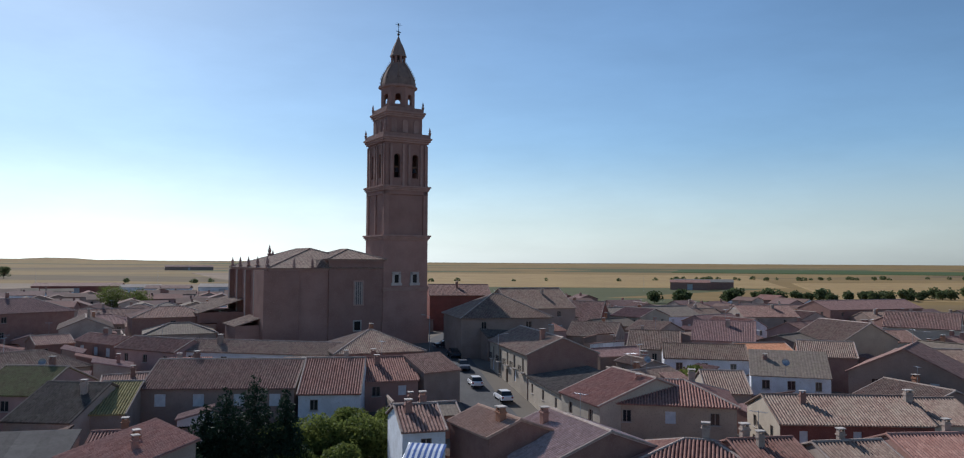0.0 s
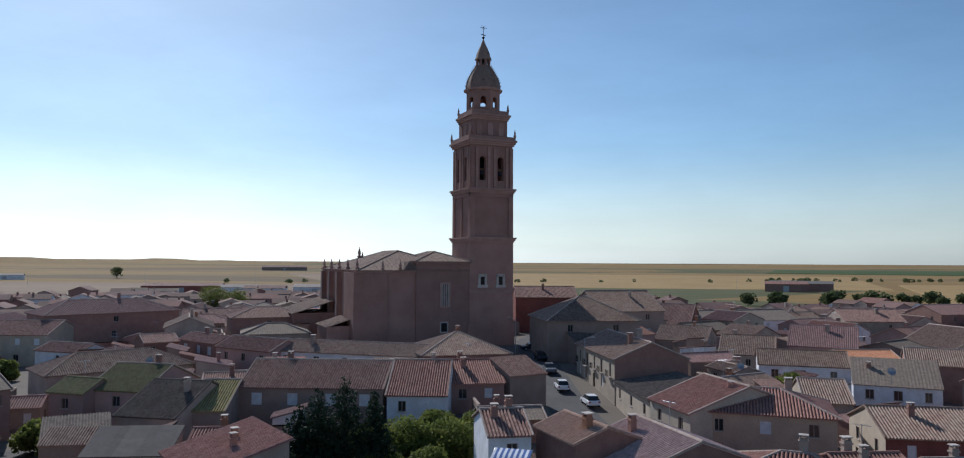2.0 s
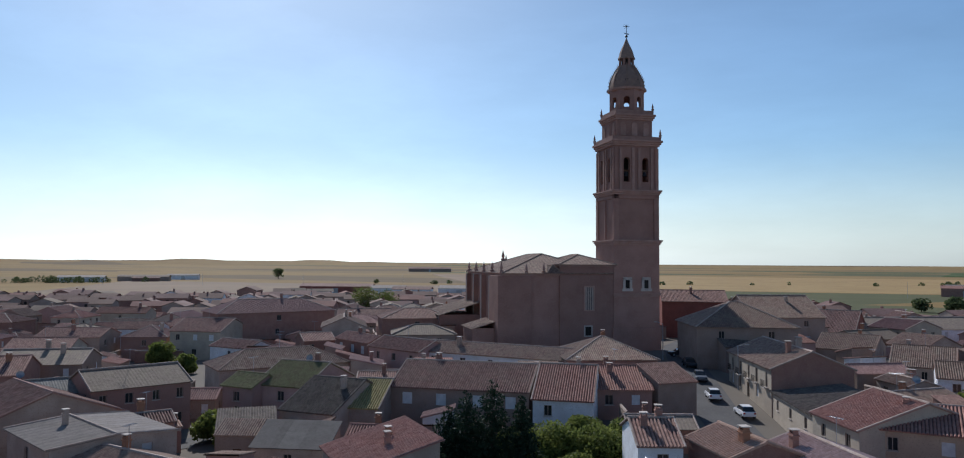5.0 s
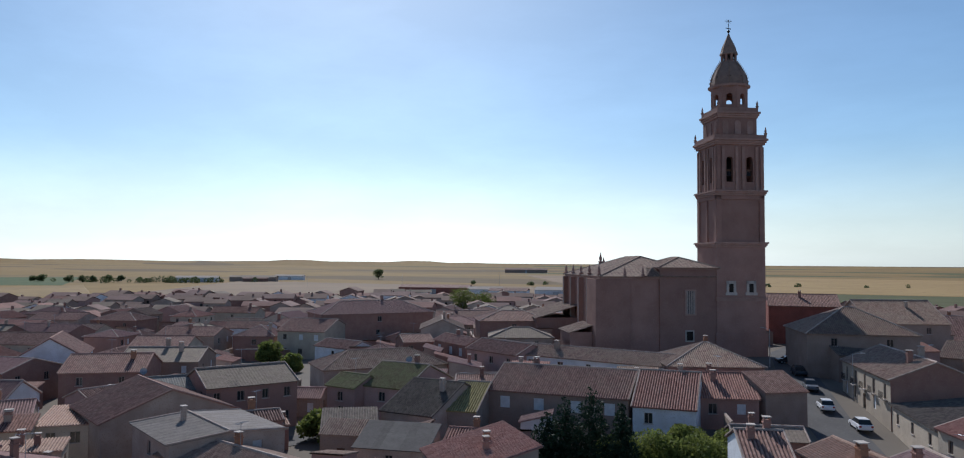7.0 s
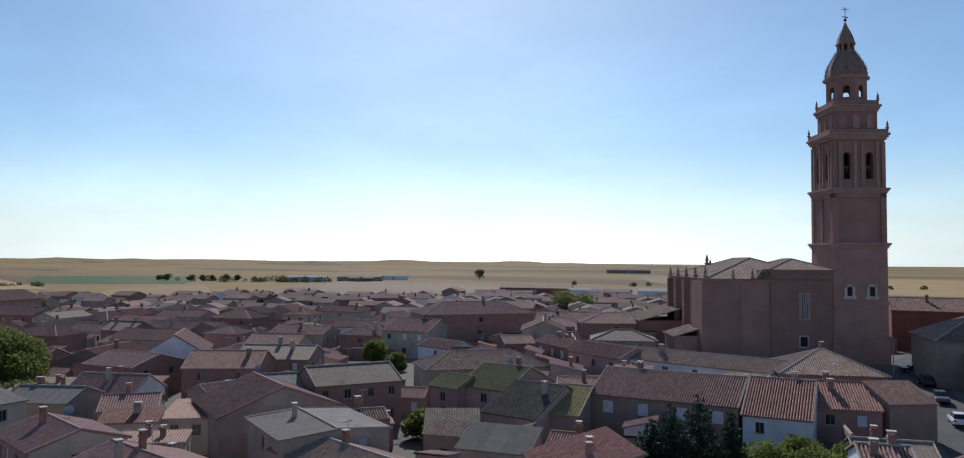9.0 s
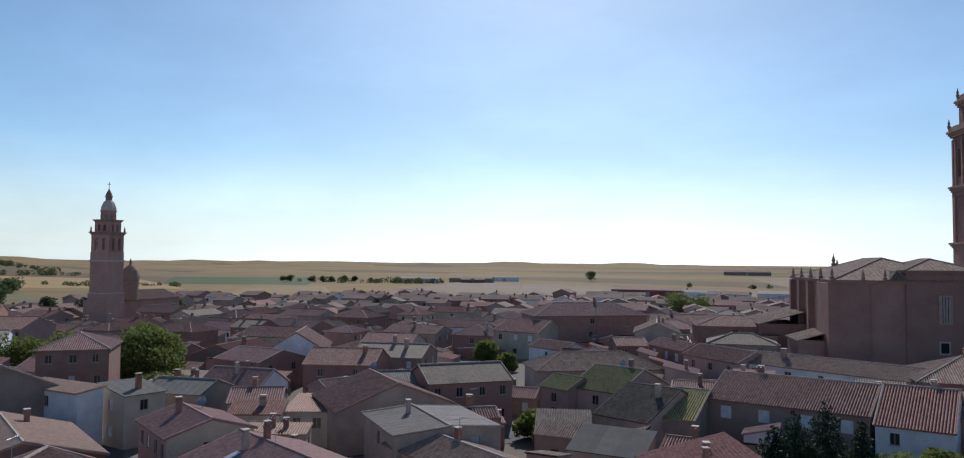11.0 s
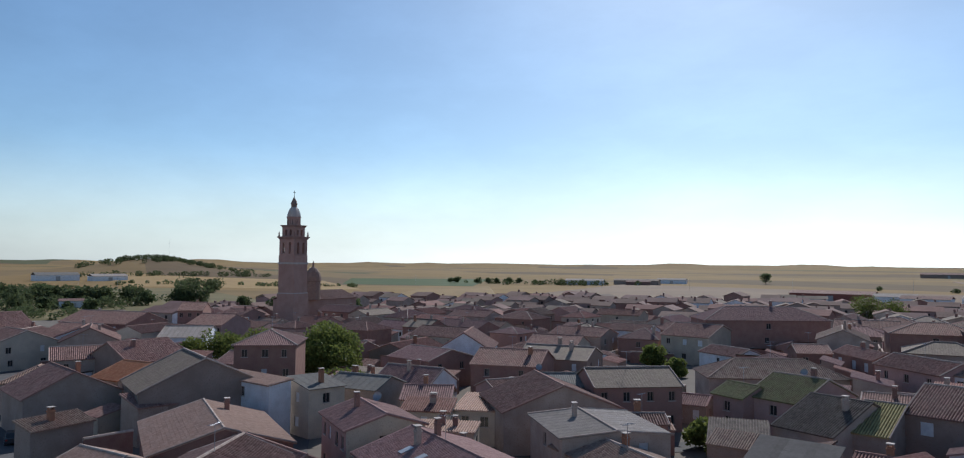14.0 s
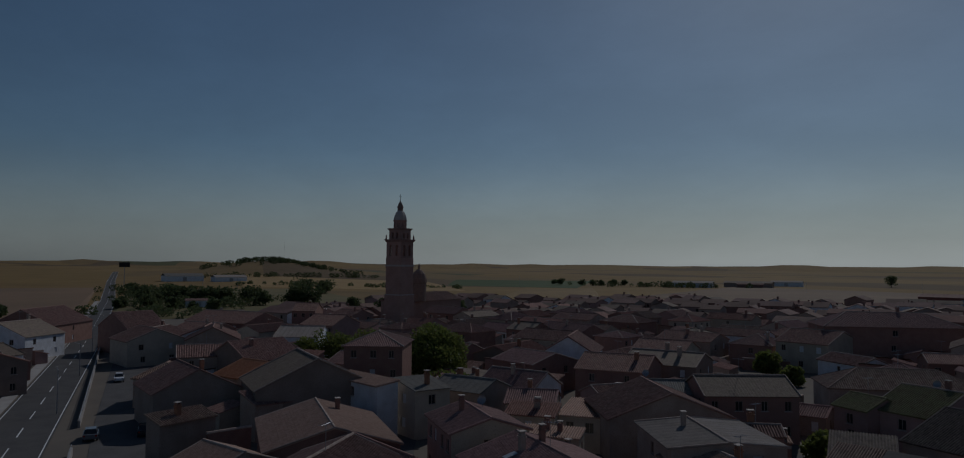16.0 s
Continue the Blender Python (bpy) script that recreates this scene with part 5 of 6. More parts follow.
def far_town(spots):
    """The farthest roofs, too many and small to tell apart."""
    mats = [far_tile[0], far_tile[1], far_tile[2], far_tile[3], WALL["brick"], WALL["render"], WALL["white"], WALL["umber"], WALL["pink"], dark_in]
    bm = bmesh.new()
    for r, x, y, turn, L, W in spots:
        M = pose(x, y, ground(x, y), 0, 0, turn)
        h = rnd.choice((3.0, 3.6, 4.6, 5.4))
        rise = W / 2 * rnd.uniform(0.3, 0.4)
        a, b = L / 2, W / 2
        tm, wm = rnd.choice((0, 0, 1, 1, 2, 3)), rnd.choice((4, 5, 5, 6, 7, 8, 4))

        def face(pts, mi):
            f = bm.faces.new([bm.verts.new(M @ Vector(p)) for p in pts])
            f.material_index = mi
        for p in (((-a, -b), (a, -b)), ((a, -b), (a, b)), ((a, b), (-a, b)), ((-a, b), (-a, -b))):
            face([(*p[0], -0.5), (*p[1], -0.5), (*p[1], h), (*p[0], h)], wm)
        for s in (-1, 1):
            face([(s * a, -s * b, h), (s * a, s * b, h), (s * a, 0, h + rise)], wm)
            o = 0.35
            q = [(-s * (a + 0.2), -s * (b + o), h - 0.12), (s * (a + 0.2), -s * (b + o), h - 0.12), (s * (a + 0.2), 0, h + rise), (-s * (a + 0.2), 0, h + rise)]
            face(q, tm)
            face([(p[0], p[1], p[2] + 0.14) for p in q], tm)
            face([q[0], q[1], (*q[1][:2], q[1][2] + 0.14), (*q[0][:2], q[0][2] + 0.14)], tm)
            for k in range(rnd.choice((0, 1, 2, 3))):
                c = rnd.uniform(-a + 1, a - 1)
                yy = -s * (b + 0.02)
                face([(c - s * 0.5, yy, h - 2), (c + s * 0.5, yy, h - 2), (c + s * 0.5, yy, h - 0.8), (c - s * 0.5, yy, h - 0.8)], 9)
        if rnd.random() < 0.5:
            c, d = rnd.uniform(-a * 0.7, a * 0.7), rnd.uniform(-0.2, 0.2) * W
            z0, z1, k = h + rise * 0.5, h + rise + rnd.uniform(0.6, 1.3), 0.35
            for p in (((-k, -k), (k, -k)), ((k, -k), (k, k)), ((k, k), (-k, k)), ((-k, k), (-k, -k))):
                face([(c + p[0][0], d + p[0][1], z0), (c + p[1][0], d + p[1][1], z0), (c + p[1][0], d + p[1][1], z1), (c + p[0][0], d + p[0][1], z1)], 4)
            face([(c - k, d - k, z1), (c + k, d - k, z1), (c + k, d + k, z1), (c - k, d + k, z1)], 5)
    ob = part("far_houses", bm, mats[0])
    for m in mats[1:]:
        ob.data.materials.append(m)
    tagged(ob, "crowd of distant low village houses with brown tiled roofs", "houses", kind="stuff")


far_town(far_spots)


# ---- the road out of town ----
def ribbon(name, pts, w, z, material, label, off=0.0, dash=None):
    """A strip laid on the land along a line of points."""
    bm = bmesh.new()
    line = []
    for (x0, y0), (x1, y1) in zip(pts, pts[1:]):
        n = max(2, int(math.hypot(x1 - x0, y1 - y0) / 6))
        line += [(x0 + (x1 - x0) * i / n, y0 + (y1 - y0) * i / n) for i in range(n)]
    line.append(pts[-1])
    prev = None
    for i, (x, y) in enumerate(line):
        a, b = line[max(i - 1, 0)], line[min(i + 1, len(line) - 1)]
        d = Vector((b[0] - a[0], b[1] - a[1], 0)).normalized()
        n = Vector((-d.y, d.x, 0))
        c = Vector((x, y, 0)) + n * off
        p = [c - n * w / 2, c + n * w / 2]
        cur = [bm.verts.new((q.x, q.y, land(q.x, q.y) + z)) for q in p]
        if prev and (dash is None or i % 2):
            bm.faces.new((prev[0], cur[0], cur[1], prev[1]))
        prev = cur
    return tagged(part(name, bm, material), label, name, kind="structure")


ROAD = [(-40, -9.4), (-60, -7.5), (-121, -2.1), (-233, 8.0), (-488, 26.8), (-881, 50), (-1500, 92)]
ribbon("road", ROAD, 8.2, 0.07, asphalt, "straight grey asphalt road leaving the town")
ribbon("road_line", ROAD, 0.16, 0.09, white_line, "broken white centre line", dash=True)
for s in (-3.8, 3.8):
    ribbon("road_line", ROAD, 0.14, 0.09, white_line, "solid white edge line", s)
ribbon("pavement", ROAD[:5], 2.2, 0.16, concrete, "pale concrete pavement beside the road", 5.4)
ribbon("service_lane", [(-70, 5.5), (-121, 9.2), (-240, 20.0)], 9.5, 0.05, asphalt, "lower parking lane along the houses", -2.0)
ribbon("street", [(8, 70), (4, 86), (-1, 108), (-5, 132), (-8, 162), (-2, 200)], 6.0, 0.06, asphalt, "narrow asphalt street climbing past the church")
ribbon("street", [(-70, 28), (-82, 34), (-104, 45), (-122, 52), (-140, 66)], 6.5, 0.06, asphalt, "narrow shaded village street")
ribbon("street", [(-72, 55), (-64, 70), (-58, 80)], 4.5, 0.06, asphalt, "short yard lane between houses")


def barrier():
    top = thing("road_barrier", -70, 1.1, 0, 0, label="low pale concrete wall with rail beside the road", category="barrier")
    for i in range(22):
        x0, x1 = -i * 8.0, -i * 8.0 - 7.8
        f = lambda x: -x * 0.0692
        if 4 <= i <= 5:
            continue
        bm = bmesh.new()
        v = []
        for x in (x0, x1):
            for dy, z in ((-0.15, -0.2), (0.15, -0.2), (0.15, 0.95), (-0.15, 0.95)):
                v.append(bm.verts.new((x, f(x) + dy, z)))
        for a in ((0, 1, 2, 3), (7, 6, 5, 4), (0, 4, 5, 1), (1, 5, 6, 2), (2, 6, 7, 3), (3, 7, 4, 0)):
            bm.faces.new([v[k] for k in a])
        part("panel", bm, concrete, top)
        bm = bmesh.new()
        tube(bm, (x0, f(x0), 1.25), (x1, f(x1), 1.25), 0.04, n=5)
        tube(bm, (x0, f(x0), 0.9), (x0, f(x0), 1.27), 0.04, n=5)
        part("rail", bm, steel, top)


barrier()


# ---- fields, groves and farms ----
FIELDS = []


def field(name, corners, material, label, z=0.22, n=14):
    z += 0.05 * len(FIELDS)
    FIELDS.append(name)
    bm = bmesh.new()
    a, b, c, d = [Vector((*p, 0)) for p in corners]
    g = [[a.lerp(b, i / n).lerp(d.lerp(c, i / n), j / n) for i in range(n + 1)] for j in range(n + 1)]
    vs = [[bm.verts.new((p.x, p.y, land(p.x, p.y) + z + 0.9 * smooth01((p.length - 650) / 1200))) for p in row] for row in g]
    for j in range(n):
        for i in range(n):
            bm.faces.new((vs[j][i], vs[j][i + 1], vs[j + 1][i + 1], vs[j + 1][i]))
    # banked edges down into the soil
    rim = vs[0] + [r[-1] for r in vs[1:]] + vs[-1][-2::-1] + [r[0] for r in vs[-2:0:-1]]
    mid = sum((v.co for v in rim), Vector()) / len(rim)
    foot = [bm.verts.new(v.co + (v.co - mid).normalized() * Vector((8, 8, 0)) - Vector((0, 0, 1.6))) for v in rim]
    for k in range(len(rim)):
        q = (k + 1) % len(rim)
        bm.faces.new((rim[q], rim[k], foot[k], foot[q]))
    return tagged(part(name, bm, material), label, "field", kind="structure")


crop = mat("irrigated_crop", (0.05, 0.078, 0.026), (0.07, 0.095, 0.032), 0.02)
stubble = mat("cut_stubble", (0.29, 0.195, 0.08), (0.25, 0.165, 0.068), 0.02, c3=(0.21, 0.14, 0.06), fine=6)
fallow = mat("fallow_soil", (0.17, 0.115, 0.072), (0.21, 0.14, 0.085), 0.012)
scrub = mat("dry_scrub", (0.15, 0.13, 0.06), (0.20, 0.16, 0.075), 0.03)
field("field_green", [(-737, 372), (-610, 450), (-860, 660), (-984, 510)], crop, "dark green irrigated crop field")
field("field_stubble", [(-446, 261), (-420, 330), (-600, 463), (-588, 375)], stubble, "pale straw-coloured stubble field")
field("field_fallow", [(-420, 360), (-30, 430), (-90, 660), (-590, 650)], fallow, "bare brown fallow field")
field("field_stubble", [(-120, 640), (260, 640), (420, 1200), (-200, 1300)], stubble, "wide golden stubble field", n=16)
field("field_stubble", [(200, 420), (560, 420), (900, 900), (330, 800)], stubble, "wide golden stubble field", n=16)
field("field_fallow", [(-150, 560), (-90, 600), (-260, 1300), (-460, 1200)], fallow, "bare brown fallow field")
field("field_green", [(380, 1500), (1000, 1300), (1200, 1700), (500, 1900)], crop, "distant dark green field")
field("field_scrub", [(-330, 20), (-330, 150), (-640, 190), (-640, 50)], scrub, "rough dry scrubland beside the road")
field("field_stubble", [(-700, 150), (-560, 300), (-900, 420), (-1100, 200)], stubble, "pale stubble field", n=14)
field("field_stubble", [(-180, -60), (-180, -8), (-700, 30), (-700, -160)], fallow, "dry brown field beside the road")


def grove(pts, h, label="dark rounded roadside tree", seed=0, mat_=None, leaves=420, size=0.75):
    for i, (x, y) in enumerate(pts):
        q = random.Random(seed + i)
        hh = h * q.uniform(0.7, 1.2)
        broad_tree(x, y, hh, hh * q.uniform(0.42, 0.6), seed + i, leaves, size, mat_ or leaf_far, label)


def line_pts(a, b, n, jit, seed):
    q = random.Random(seed)
    return [(a[0] + (b[0] - a[0]) * (i + 0.5) / n + q.uniform(-jit, jit), a[1] + (b[1] - a[1]) * (i + 0.5) / n + q.uniform(-jit, jit)) for i in range(n)]


grove(line_pts((118, 402), (200, 430), 16, 12, 1), 6.5, "round dull green tree at the town's edge", 100)
grove(line_pts((190, 410), (330, 480), 24, 14, 2), 6.5, "round dull green tree at the town's edge", 130)
grove(line_pts((85, 390), (120, 420), 3, 6, 12), 6, "round dull green tree at the town's edge", 150)
grove(line_pts((-470, 60), (-395, 110), 18, 14, 3), 11, "tall dark tree in a grove", 200)
grove(line_pts((-600, 60), (-440, 55), 18, 16, 4), 7, "low scrubby dull roadside tree", 230)
grove(line_pts((-560, 175), (-530, 150), 5, 8, 5), 12, "tall rounded grey-green poplar tree", 260)
grove(line_pts((-420, 20), (-350, 62), 6, 8, 6), 7, "scrubby bush by the first houses", 280)
grove(line_pts((-300, -28), (-380, -14), 6, 6, 7), 6, "scrubby bush by the first houses", 300)
grove(line_pts((-740, 500), (-640, 560), 9, 12, 8), 7, "hedge tree between fields", 320)
grove([(-521, 824)], 12, "lone round tree standing in the stubble", 380, leaves=900)
grove(line_pts((-330, 110), (-300, 170), 4, 6, 10), 8, "tree beside the far church", 390)


def woods(name, pts, h, count, size, label, seed):
    """Far scrub or woodland, not to be told apart tree by tree."""
    q = random.Random(seed)
    blobs = [(x, y, land(x, y) + h * q.uniform(0.25, 0.6), h * q.uniform(0.45, 0.95)) for x, y in pts]
    ob = leaf_cloud(blobs, count, size, seed, leaf_far, None)
    ob.name = name
    tagged(ob, label, "woodland", kind="stuff")


def scatter(a, b, width, n, seed):
    q = random.Random(seed)
    return [(a[0] + (b[0] - a[0]) * t + q.gauss(0, width), a[1] + (b[1] - a[1]) * t + q.gauss(0, width)) for t in [q.random() for _ in range(n)]]


woods("hill_woods", scatter((-1285, 250), (-1255, 400), 38, 120, 1), 6, 9000, 1.1, "dark scrubby woods on the distant hilltop", 1)
woods("roadside_scrub", scatter((-640, 65), (-380, 70), 17, 150, 2), 4.5, 14000, 0.6, "dark green scrub and hedges beside the road", 2)
woods("roadside_scrub", scatter((-360, 30), (-330, 60), 10, 20, 3), 3.5, 2600, 0.5, "dark green scrub by the last houses", 3)
woods("hedge_row", scatter((-1000, 160), (-1080, 420), 9, 60, 4), 6, 4000, 0.9, "row of distant dark hedge trees", 4)
woods("hedge_row", scatter((-760, 160), (-640, 330), 12, 40, 5), 3.5, 3000, 0.7, "low hedge between dry fields", 5)
woods("hedge_row", scatter((-700, 520), (-560, 600), 14, 50, 6), 5, 4000, 0.8, "dark hedge between fields and farm", 6)
woods("field_scrub_line", scatter((230, 900), (700, 1050), 14, 40, 7), 4, 3000, 0.9, "thin line of scrub in the stubble", 7)
woods("field_scrub_line", scatter((-330, 700), (260, 900), 10, 24, 8), 3.5, 1600, 0.9, "thin line of scrub in the stubble", 8)


def barn(x, y, L, W, h, rz, wall_m, roof_m, label):
    z = land(x, y)
    top = thing("barn", x, y, z, rz, label=label, category="farm building", group="farm buildings")
    part("wall", boxes((-L / 2, -W / 2, -1, L / 2, W / 2, h)), wall_m, top)
    for s in (1, -1):
        a, b = Vector((-s * (L / 2 + 0.4), -s * (W / 2 + 0.4), h - 0.1)), Vector((s * (L / 2 + 0.4), -s * (W / 2 + 0.4), h - 0.1))
        part("roof", slope_sheet(a, b, Vector((0, s, 0.25)).normalized(), lambda q: (W / 2 + 0.4) * 1.031, 1.2, 0.06), roof_m, top)
    part("door", boxes((-2, -W / 2 - 0.08, 0, 2, -W / 2 + 0.05, h * 0.75)), steel, top)


for x, y, L, W, h, rz, wm, tm in ((-600, 598, 42, 14, 5, 35, "white", "light"), (-575, 655, 50, 14, 5, 30, "render", "grey"), (-590, 735, 34, 12, 5, 30, "white", "light"), (-560, 640, 26, 12, 4, 40, "brick", "brown"),
                                  (-584, 1508, 90, 20, 7, 20, "umber", "brown"), (181, 618, 46, 16, 6, -15, "brick", "teal"), (165, 600, 30, 14, 6, -15, "brick", "red"), (-250, 470, 50, 14, 5, 12, "red", "brown"), (-205, 455, 22, 12, 5, 18, "white", "light"),
                                  (-160, 470, 28, 14, 5, 8, "white", "light"), (-130, 450, 24, 12, 5, 8, "render", "grey"), (-182, 440, 24, 12, 5, 12, "white", "brown"), (-880, 120, 40, 20, 6, 96, "white", "teal"), (-860, 165, 34, 18, 5, 96, "white", "light"),
                                  (-400, 62, 10, 7, 4, 80, "white", "brown")):
    barn(x, y, L, W, h, rz, WALL[wm], TILE[tm], f"long {WALL_WORDS[wm]} farm shed with a {TILE_WORDS[tm]} roof")

# ---- trees in the town ----
for i, (x, y, h, r) in enumerate(((-22.6, 67.5, 9.9, 3.1), (-20.4, 68.5, 11.0, 3.0), (-17.6, 68.6, 9.6, 2.1), (-24.6, 68.2, 8.2, 2.8), (-23.3, 62.5, 5.2, 1.9), (-19.8, 61.5, 4.6, 1.7))):
    conifer(x, y, h, r, 20 + i, 10000)
for i, (x, y, h, r) in enumerate(((-18.6, 73.0, 5.4, 2.8), (-15.4, 73.8, 6.0, 3.0), (-11.9, 74.6, 6.0, 2.9), (-9.2, 76.5, 6.0, 2.6), (-13.4, 78.0, 5.8, 2.6), (-16.6, 68.5, 4.2, 2.2), (-12.6, 69.0, 4.4, 2.4))):
    broad_tree(x, y, h, r, 50 + i, 10000, 0.15, label="bushy yellow-green broadleaf tree in a yard")
broad_tree(-135.8, 66, 9.4, 8.0, 61, 20000, 0.27, label="large rounded bright green tree among the houses")
broad_tree(-104, 54, 6.5, 3.4, 62, 2600, 0.28)
for i, (x, y, h, r) in enumerate(((-168, 57, 7.0, 4.6), (-173, 51, 5.0, 4.0), (-160, 62, 8, 4.6), (-109, 129, 4.8, 3.2), (-95, 119, 3.6, 2.0), (-58, 78, 3.4, 2.3), (-54, 76, 2.8, 1.8), (-144, 296, 11, 7.0), (-135, 298, 10, 6.0), (86, 218, 7.5, 4.2), (31, 112, 4.2, 2.6), (28, 110, 3.6, 2.2), (8, 152, 5, 2.2))):
    broad_tree(x, y, h, r, 70 + i, 2400, 0.3, label="green broadleaf tree in a walled yard")


# ---- cars ----
def car(x, y, rz, paint, label):
    top = thing("car", x, y, land(x, y) + 0.07, rz, label=label, category="car", group="parked cars")
    bm = bmesh.new()
    prof = [(-2.05, 0.3), (2.0, 0.3), (2.1, 0.55), (2.0, 0.78), (1.0, 0.92), (-1.7, 0.95), (-2.05, 0.85)]
    for s in (1,):
        L_ = [bm.verts.new((px, -0.84, pz)) for px, pz in prof]
        R_ = [bm.verts.new((px, 0.84, pz)) for px, pz in prof]
        bm.faces.new(L_), bm.faces.new(R_[::-1])
        for k in range(len(prof)):
            j = (k + 1) % len(prof)
            bm.faces.new((L_[j], L_[k], R_[k], R_[j]))
    bmesh.ops.bevel(bm, geom=bm.edges[:], offset=0.06, segments=2, affect="EDGES")
    part("body", bm, paint, top)

    def cabin(prof, w0, w1, name, m):
        b2 = bmesh.new()
        lo, hi = prof
        v = [b2.verts.new(p) for p in ((lo[0], -w0, 0.9), (lo[1], -w0, 0.9), (lo[1], w0, 0.9), (lo[0], w0, 0.9), (hi[0], -w1, hi[2]), (hi[1], -w1, hi[2]), (hi[1], w1, hi[2]), (hi[0], w1, hi[2]))]
        for f in ((3, 2, 1, 0), (4, 5, 6, 7), (0, 1, 5, 4), (1, 2, 6, 5), (2, 3, 7, 6), (3, 0, 4, 7)):
            b2.faces.new([v[i] for i in f])
        part(name, b2, m, top)
    cabin(((-1.85, 1.05), (-1.35, 0.35, 1.4)), 0.78, 0.62, "cabin_glass", glass)
    cabin(((-1.4, 0.4), (-1.3, 0.3, 1.46)), 0.5, 0.61, "roof", paint)
    for px in (-1.35, 1.3):
        for s in (-1, 1):
            b2 = bmesh.new()
            tube(b2, (px, s * 0.66, 0.3), (px, s * 0.86, 0.3), 0.31, n=14)
            wh = part("wheel", b2, rubber, top)
            b2 = bmesh.new()
            tube(b2, (px, s * 0.84, 0.3), (px, s * 0.875, 0.3), 0.19, n=10)
            part("rim", b2, steel, wh)
    for s in (-1, 1):
        part("headlight", boxes((2.0, s * 0.62 - 0.16, 0.6, 2.09, s * 0.62 + 0.16, 0.74)), glass, top)
        part("tail_light", boxes((-2.09, s * 0.66 - 0.12, 0.62, -2.0, s * 0.66 + 0.12, 0.82)), tail, top)


def paint_mat(name, c, rough=0.25):
    m = mat(name, c, tuple(v * 0.9 for v in c), 0.5, rough=rough, bump=0.0, spec=0.5)
    return m


rubber = mat("tyre_rubber", (0.02, 0.02, 0.02), (0.03, 0.03, 0.03), 4)
tail = paint_mat("tail_red", (0.35, 0.02, 0.02))
car_white, car_dark, car_grey = paint_mat("white_paint", (0.78, 0.78, 0.78)), paint_mat("dark_paint", (0.03, 0.032, 0.04)), paint_mat("grey_paint", (0.16, 0.17, 0.19))
for x, y, rz, m, lb in ((-0.9, 111.2, 100, car_white, "white hatchback parked in the sloping street"), (3.0, 103.8, 105, car_white, "white hatchback parked by the house front"), (-2.9, 122.0, 280, car_grey, "grey car parked in the shade"),
                        (-4.8, 133, 285, car_dark, "dark car parked in the shade"), (-7.0, 146.0, 200, car_dark, "dark off-road car parked by the church"), (-109.5, 11.8, 175, car_dark, "dark saloon car parked in the shade of a house"),
                        (-104.4, 46.6, 30, car_grey, "grey car parked in a narrow street"), (-110, 5.6, 175, car_grey, "grey hatchback parked beside the road barrier"), (-160, 12, 355, car_white, "pale van parked along the lane"), (-176.0, 58.0, 120, car_white, "white car parked under trees")):
    car(x, y, rz, m, lb)


# ---- poles, aerials and small things ----
def pole(x, y, h, label, arm=True, name="street_lamp", z=None):
    top = thing(name, x, y, land(x, y) if z is None else z, random.Random(int(x)).uniform(0, 360), label=label, category=name.replace("_", " "), group=name)
    bm = bmesh.new()
    tube(bm, (0, 0, -0.2), (0, 0, h), 0.09, 0.06, 7)
    part("post", bm, steel, top)
    if arm:
        bm = bmesh.new()
        tube(bm, (0, 0, h - 0.1), (1.1, 0, h + 0.2), 0.035, n=5)
        part("arm", bm, steel, top)
        part("lamp_head", boxes((1.0, -0.12, h + 0.12, 1.6, 0.12, h + 0.26)), stone, top)


for x, y in ((2.6, 118), (-9.6, 140), (-130, 1.8), (-170, 5.6), (-210, 9.2), (-255, 13), (-96, 47)):
    pole(x, y, 6.5, "slender grey street lamp with a short arm")
for x, y in ((-430, 560), (-360, 610), (-700, 440), (-300, 700), (-500, 520), (-560, 90), (-640, 130), (120, 560), (-90, 690)):
    pole(x, y, 11, "tall thin utility pole in the fields", False, "utility_pole")
pole(-1300, 340, 34, "tall thin mast on the wooded hill", False, "radio_mast")


def aerial(x, y, z, h):
    top = thing("tv_aerial", x, y, z, random.Random(int(x * 10)).uniform(0, 180), label="thin metal television aerial on a roof", category="aerial", group="tv aerials")
    bm = bmesh.new()
    tube(bm, (0, 0, -0.6), (0, 0, h), 0.025, n=5)
    part("mast", bm, steel, top)
    bm = bmesh.new()
    tube(bm, (-0.7, 0, h - 0.1), (0.7, 0, h - 0.1), 0.02, n=4)
    for i in range(6):
        a = -0.65 + i * 0.26
        tube(bm, (a, -0.35, h - 0.1), (a, 0.35, h - 0.1), 0.012, n=4)
    part("antenna", bm, steel, top)


for hx, hy, L_, W_, rr in HOUSES[:240:3]:
    gz = [o for o in scene.objects if o.parent is None and o.name.startswith("house") and abs(o.location.x - hx) < 0.01 and abs(o.location.y - hy) < 0.01][0]
    top_z = max((gz.matrix_basis @ Vector(c)).z for k in gz.children if k.name.startswith("ridge_cap") for c in k.bound_box) if any(k.name.startswith("ridge_cap") for k in gz.children) else None
    if top_z:
        aerial(hx + 0.3 * math.sin(hx), hy, top_z - 0.15, 2.2)


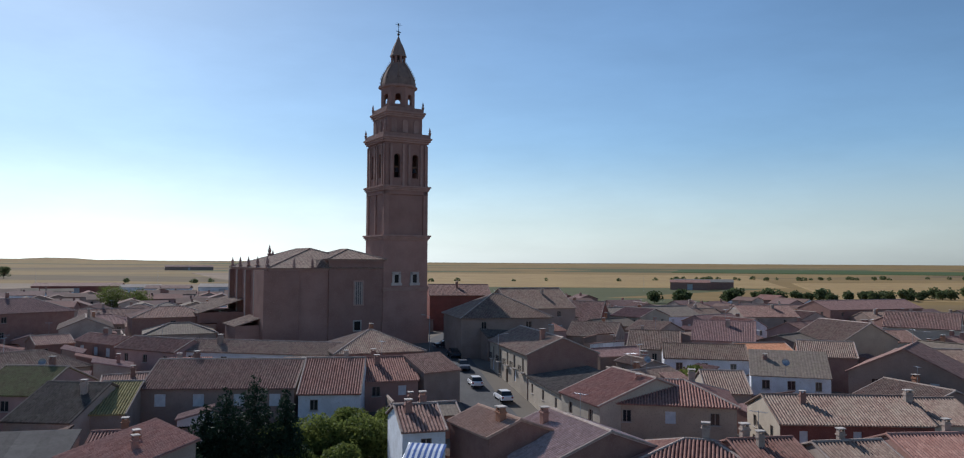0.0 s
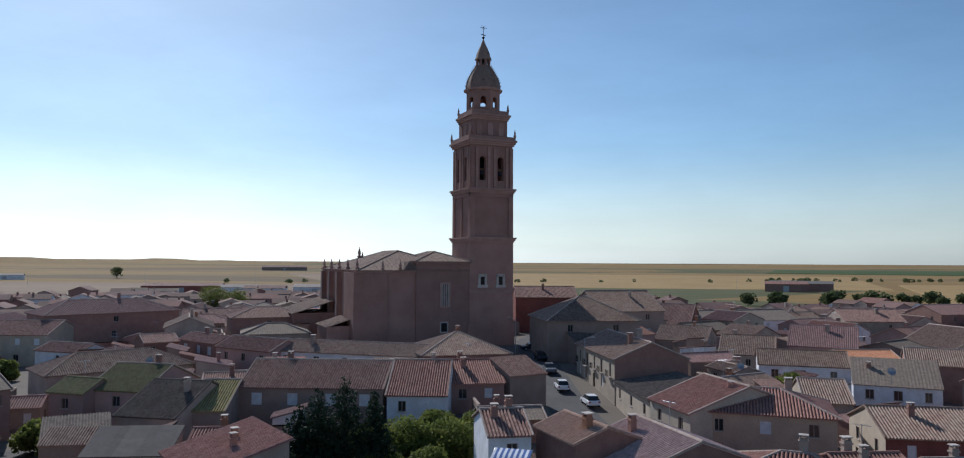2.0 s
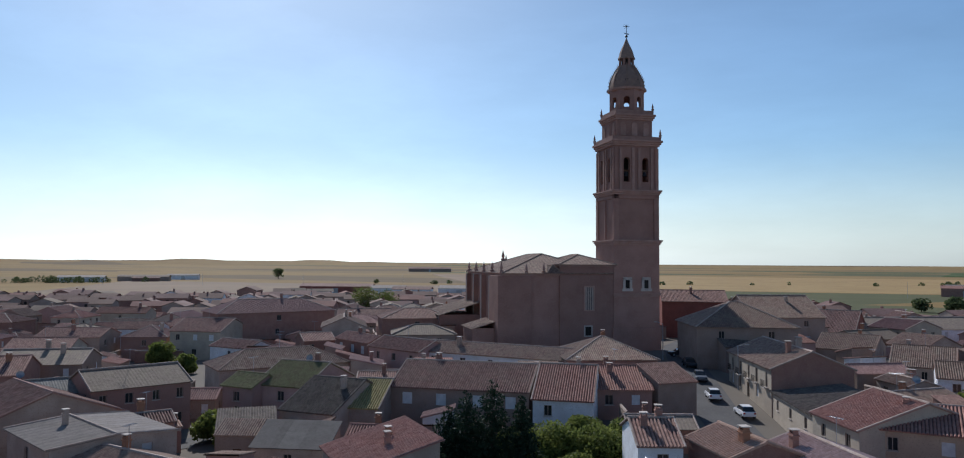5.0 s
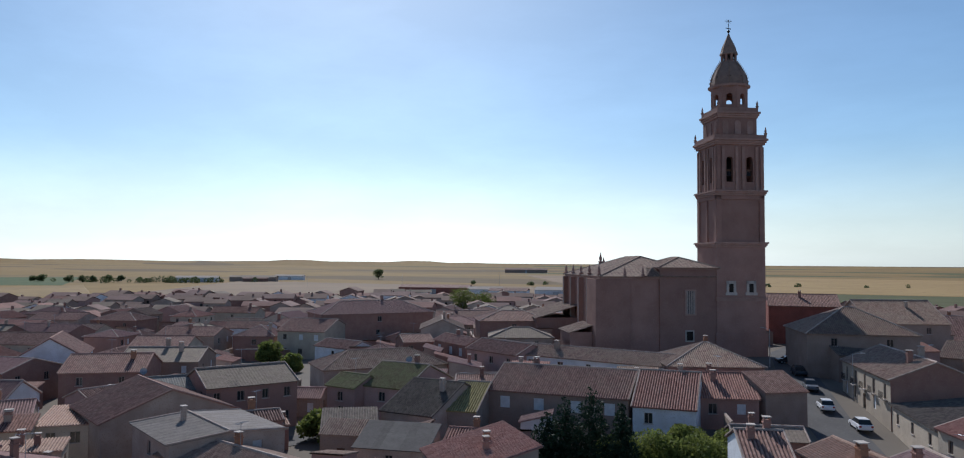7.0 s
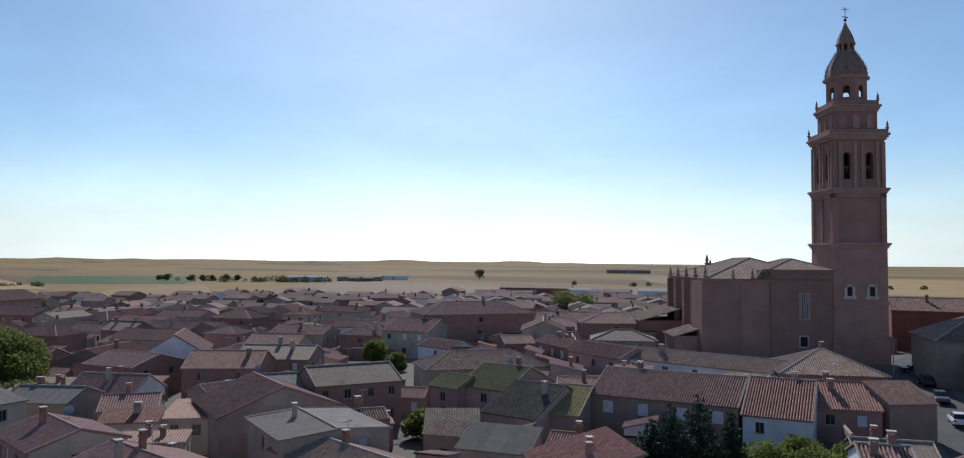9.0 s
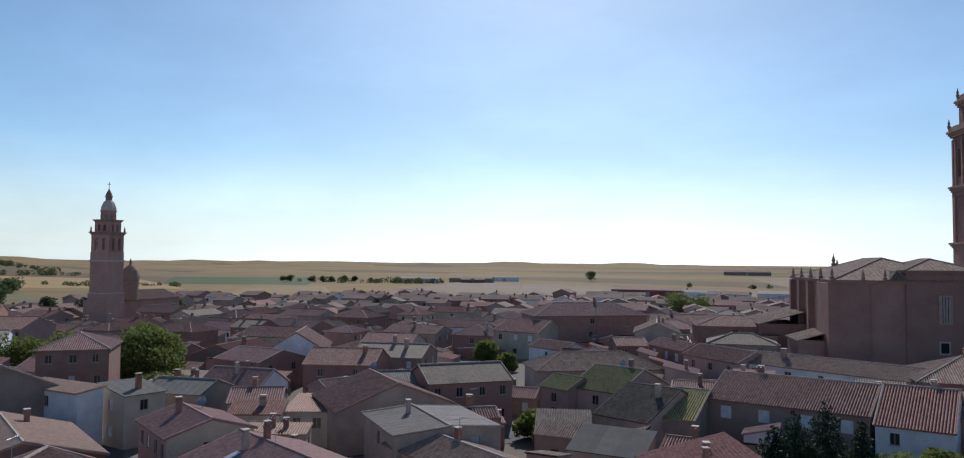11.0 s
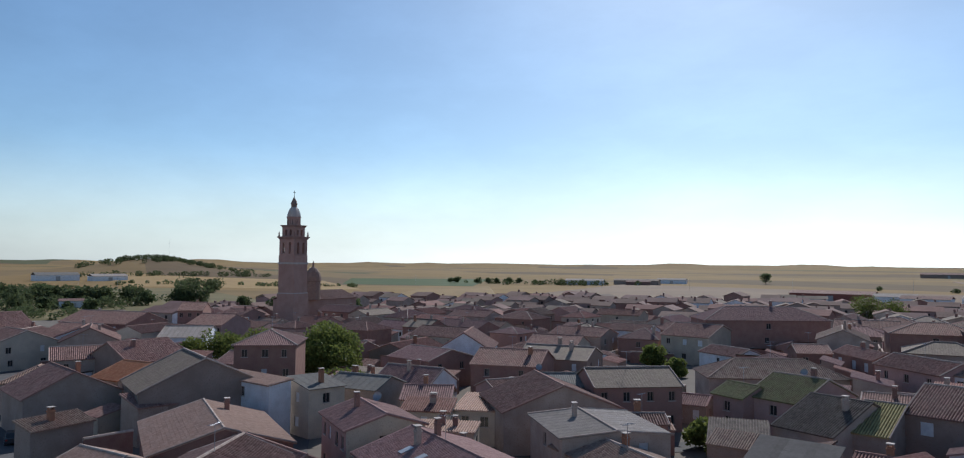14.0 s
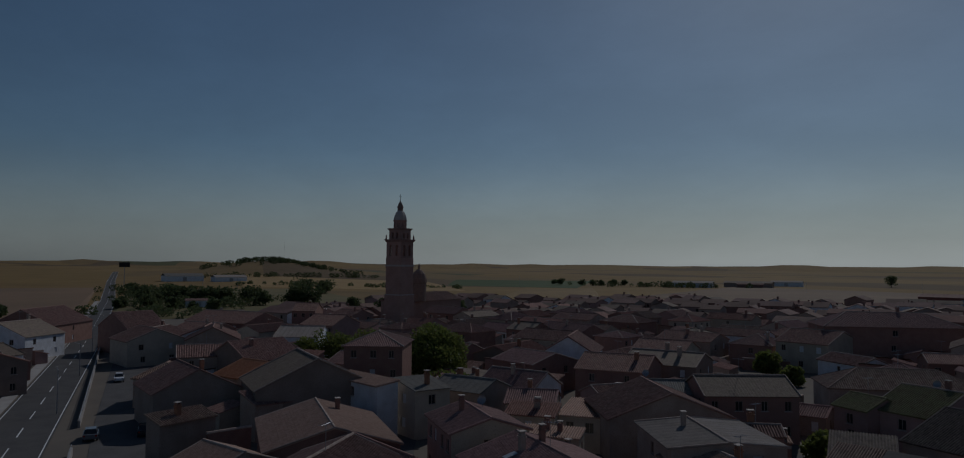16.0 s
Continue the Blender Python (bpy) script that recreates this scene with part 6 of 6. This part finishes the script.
def awning(x, y, z, rz):
    """A terrace awning of blue and white striped cloth on a thin frame."""
    top = thing("awning", x, y, z, rz, label="blue and white striped cloth awning over a roof terrace", category="awning")
    for i in range(14):
        x0 = -1.5 + i * 3.0 / 14
        x1 = x0 + 3.0 / 14
        bm = bmesh.new()
        a = [(x0, 1.0, 0.75), (x1, 1.0, 0.75), (x1, 0.0, 0.45), (x0, 0.0, 0.45), (x1, -0.9, 0.0), (x0, -0.9, 0.0)]
        v = [bm.verts.new(p) for p in a] + [bm.verts.new((p[0], p[1], p[2] - 0.02)) for p in a]
        for f in ((3, 2, 1, 0), (5, 4, 2, 3), (6, 7, 8, 9), (9, 8, 10, 11), (5, 11, 10, 4), (0, 1, 7, 6)):
            bm.faces.new([v[k] for k in f])
        part("stripe", bm, cloth_blue if i % 2 else cloth_white, top)
    for sx in (-1.5, 1.5):
        bm = bmesh.new()
        tube(bm, (sx, 1.0, 0.74), (sx, -0.95, -0.02), 0.03, n=5)
        tube(bm, (sx, -0.9, -0.02), (sx, -0.9, -2.4), 0.03, n=5)
        part("frame", bm, steel, top)


cloth_blue = mat("blue_cloth", (0.10, 0.16, 0.36), (0.08, 0.13, 0.30), 3, bump=0.05)
cloth_white = mat("white_cloth", (0.72, 0.73, 0.75), (0.62, 0.63, 0.66), 3, bump=0.05)
awning(-4.3, 58.6, 6.1, -10)


def dish(x, y, z, rz):
    top = thing("satellite_dish", x, y, z, rz, label="grey satellite dish on a thin mast", category="satellite dish", group="satellite dishes")
    bm = lathe([(0.0, 0.0), (0.25, 0.03), (0.42, 0.1), (0.5, 0.17), (0.51, 0.17), (0.42, 0.07), (0.25, 0.0), (0, -0.03)], 14, closed=False)
    bmesh.ops.rotate(bm, cent=(0, 0, 0), matrix=Matrix.Rotation(radians(65), 3, "X"), verts=bm.verts)
    part("reflector", bm, steel, top)
    bm = bmesh.new()
    tube(bm, (0, 0.05, -1.6), (0, 0.05, 0.1), 0.03, n=5)
    tube(bm, (0, 0, -0.3), (0, -0.55, 0.1), 0.015, n=4)
    part("mast", bm, steel, top)


for x, y, z, rz in ((22.3, 102.4, 8.0, 20), (-57.2, 99.0, 7.6, 10), (-88, 78, 6.5, 40), (-70, 40, 8.4, 30), (40, 100, 8.0, 0)):
    dish(x, y, z, rz)


def billboard(x, y, rz, h):
    top = thing("billboard", x, y, land(x, y), rz, label="dark roadside billboard on a tall steel post", category="billboard")
    bm = bmesh.new()
    tube(bm, (0, 0, -0.5), (0, 0, h), 0.35, 0.25, 8)
    part("post", bm, steel, top)
    part("board", boxes((-4.5, -0.25, h - 0.2, 4.5, 0.25, h + 4.2)), iron, top)


billboard(-760, 54, 84, 17)
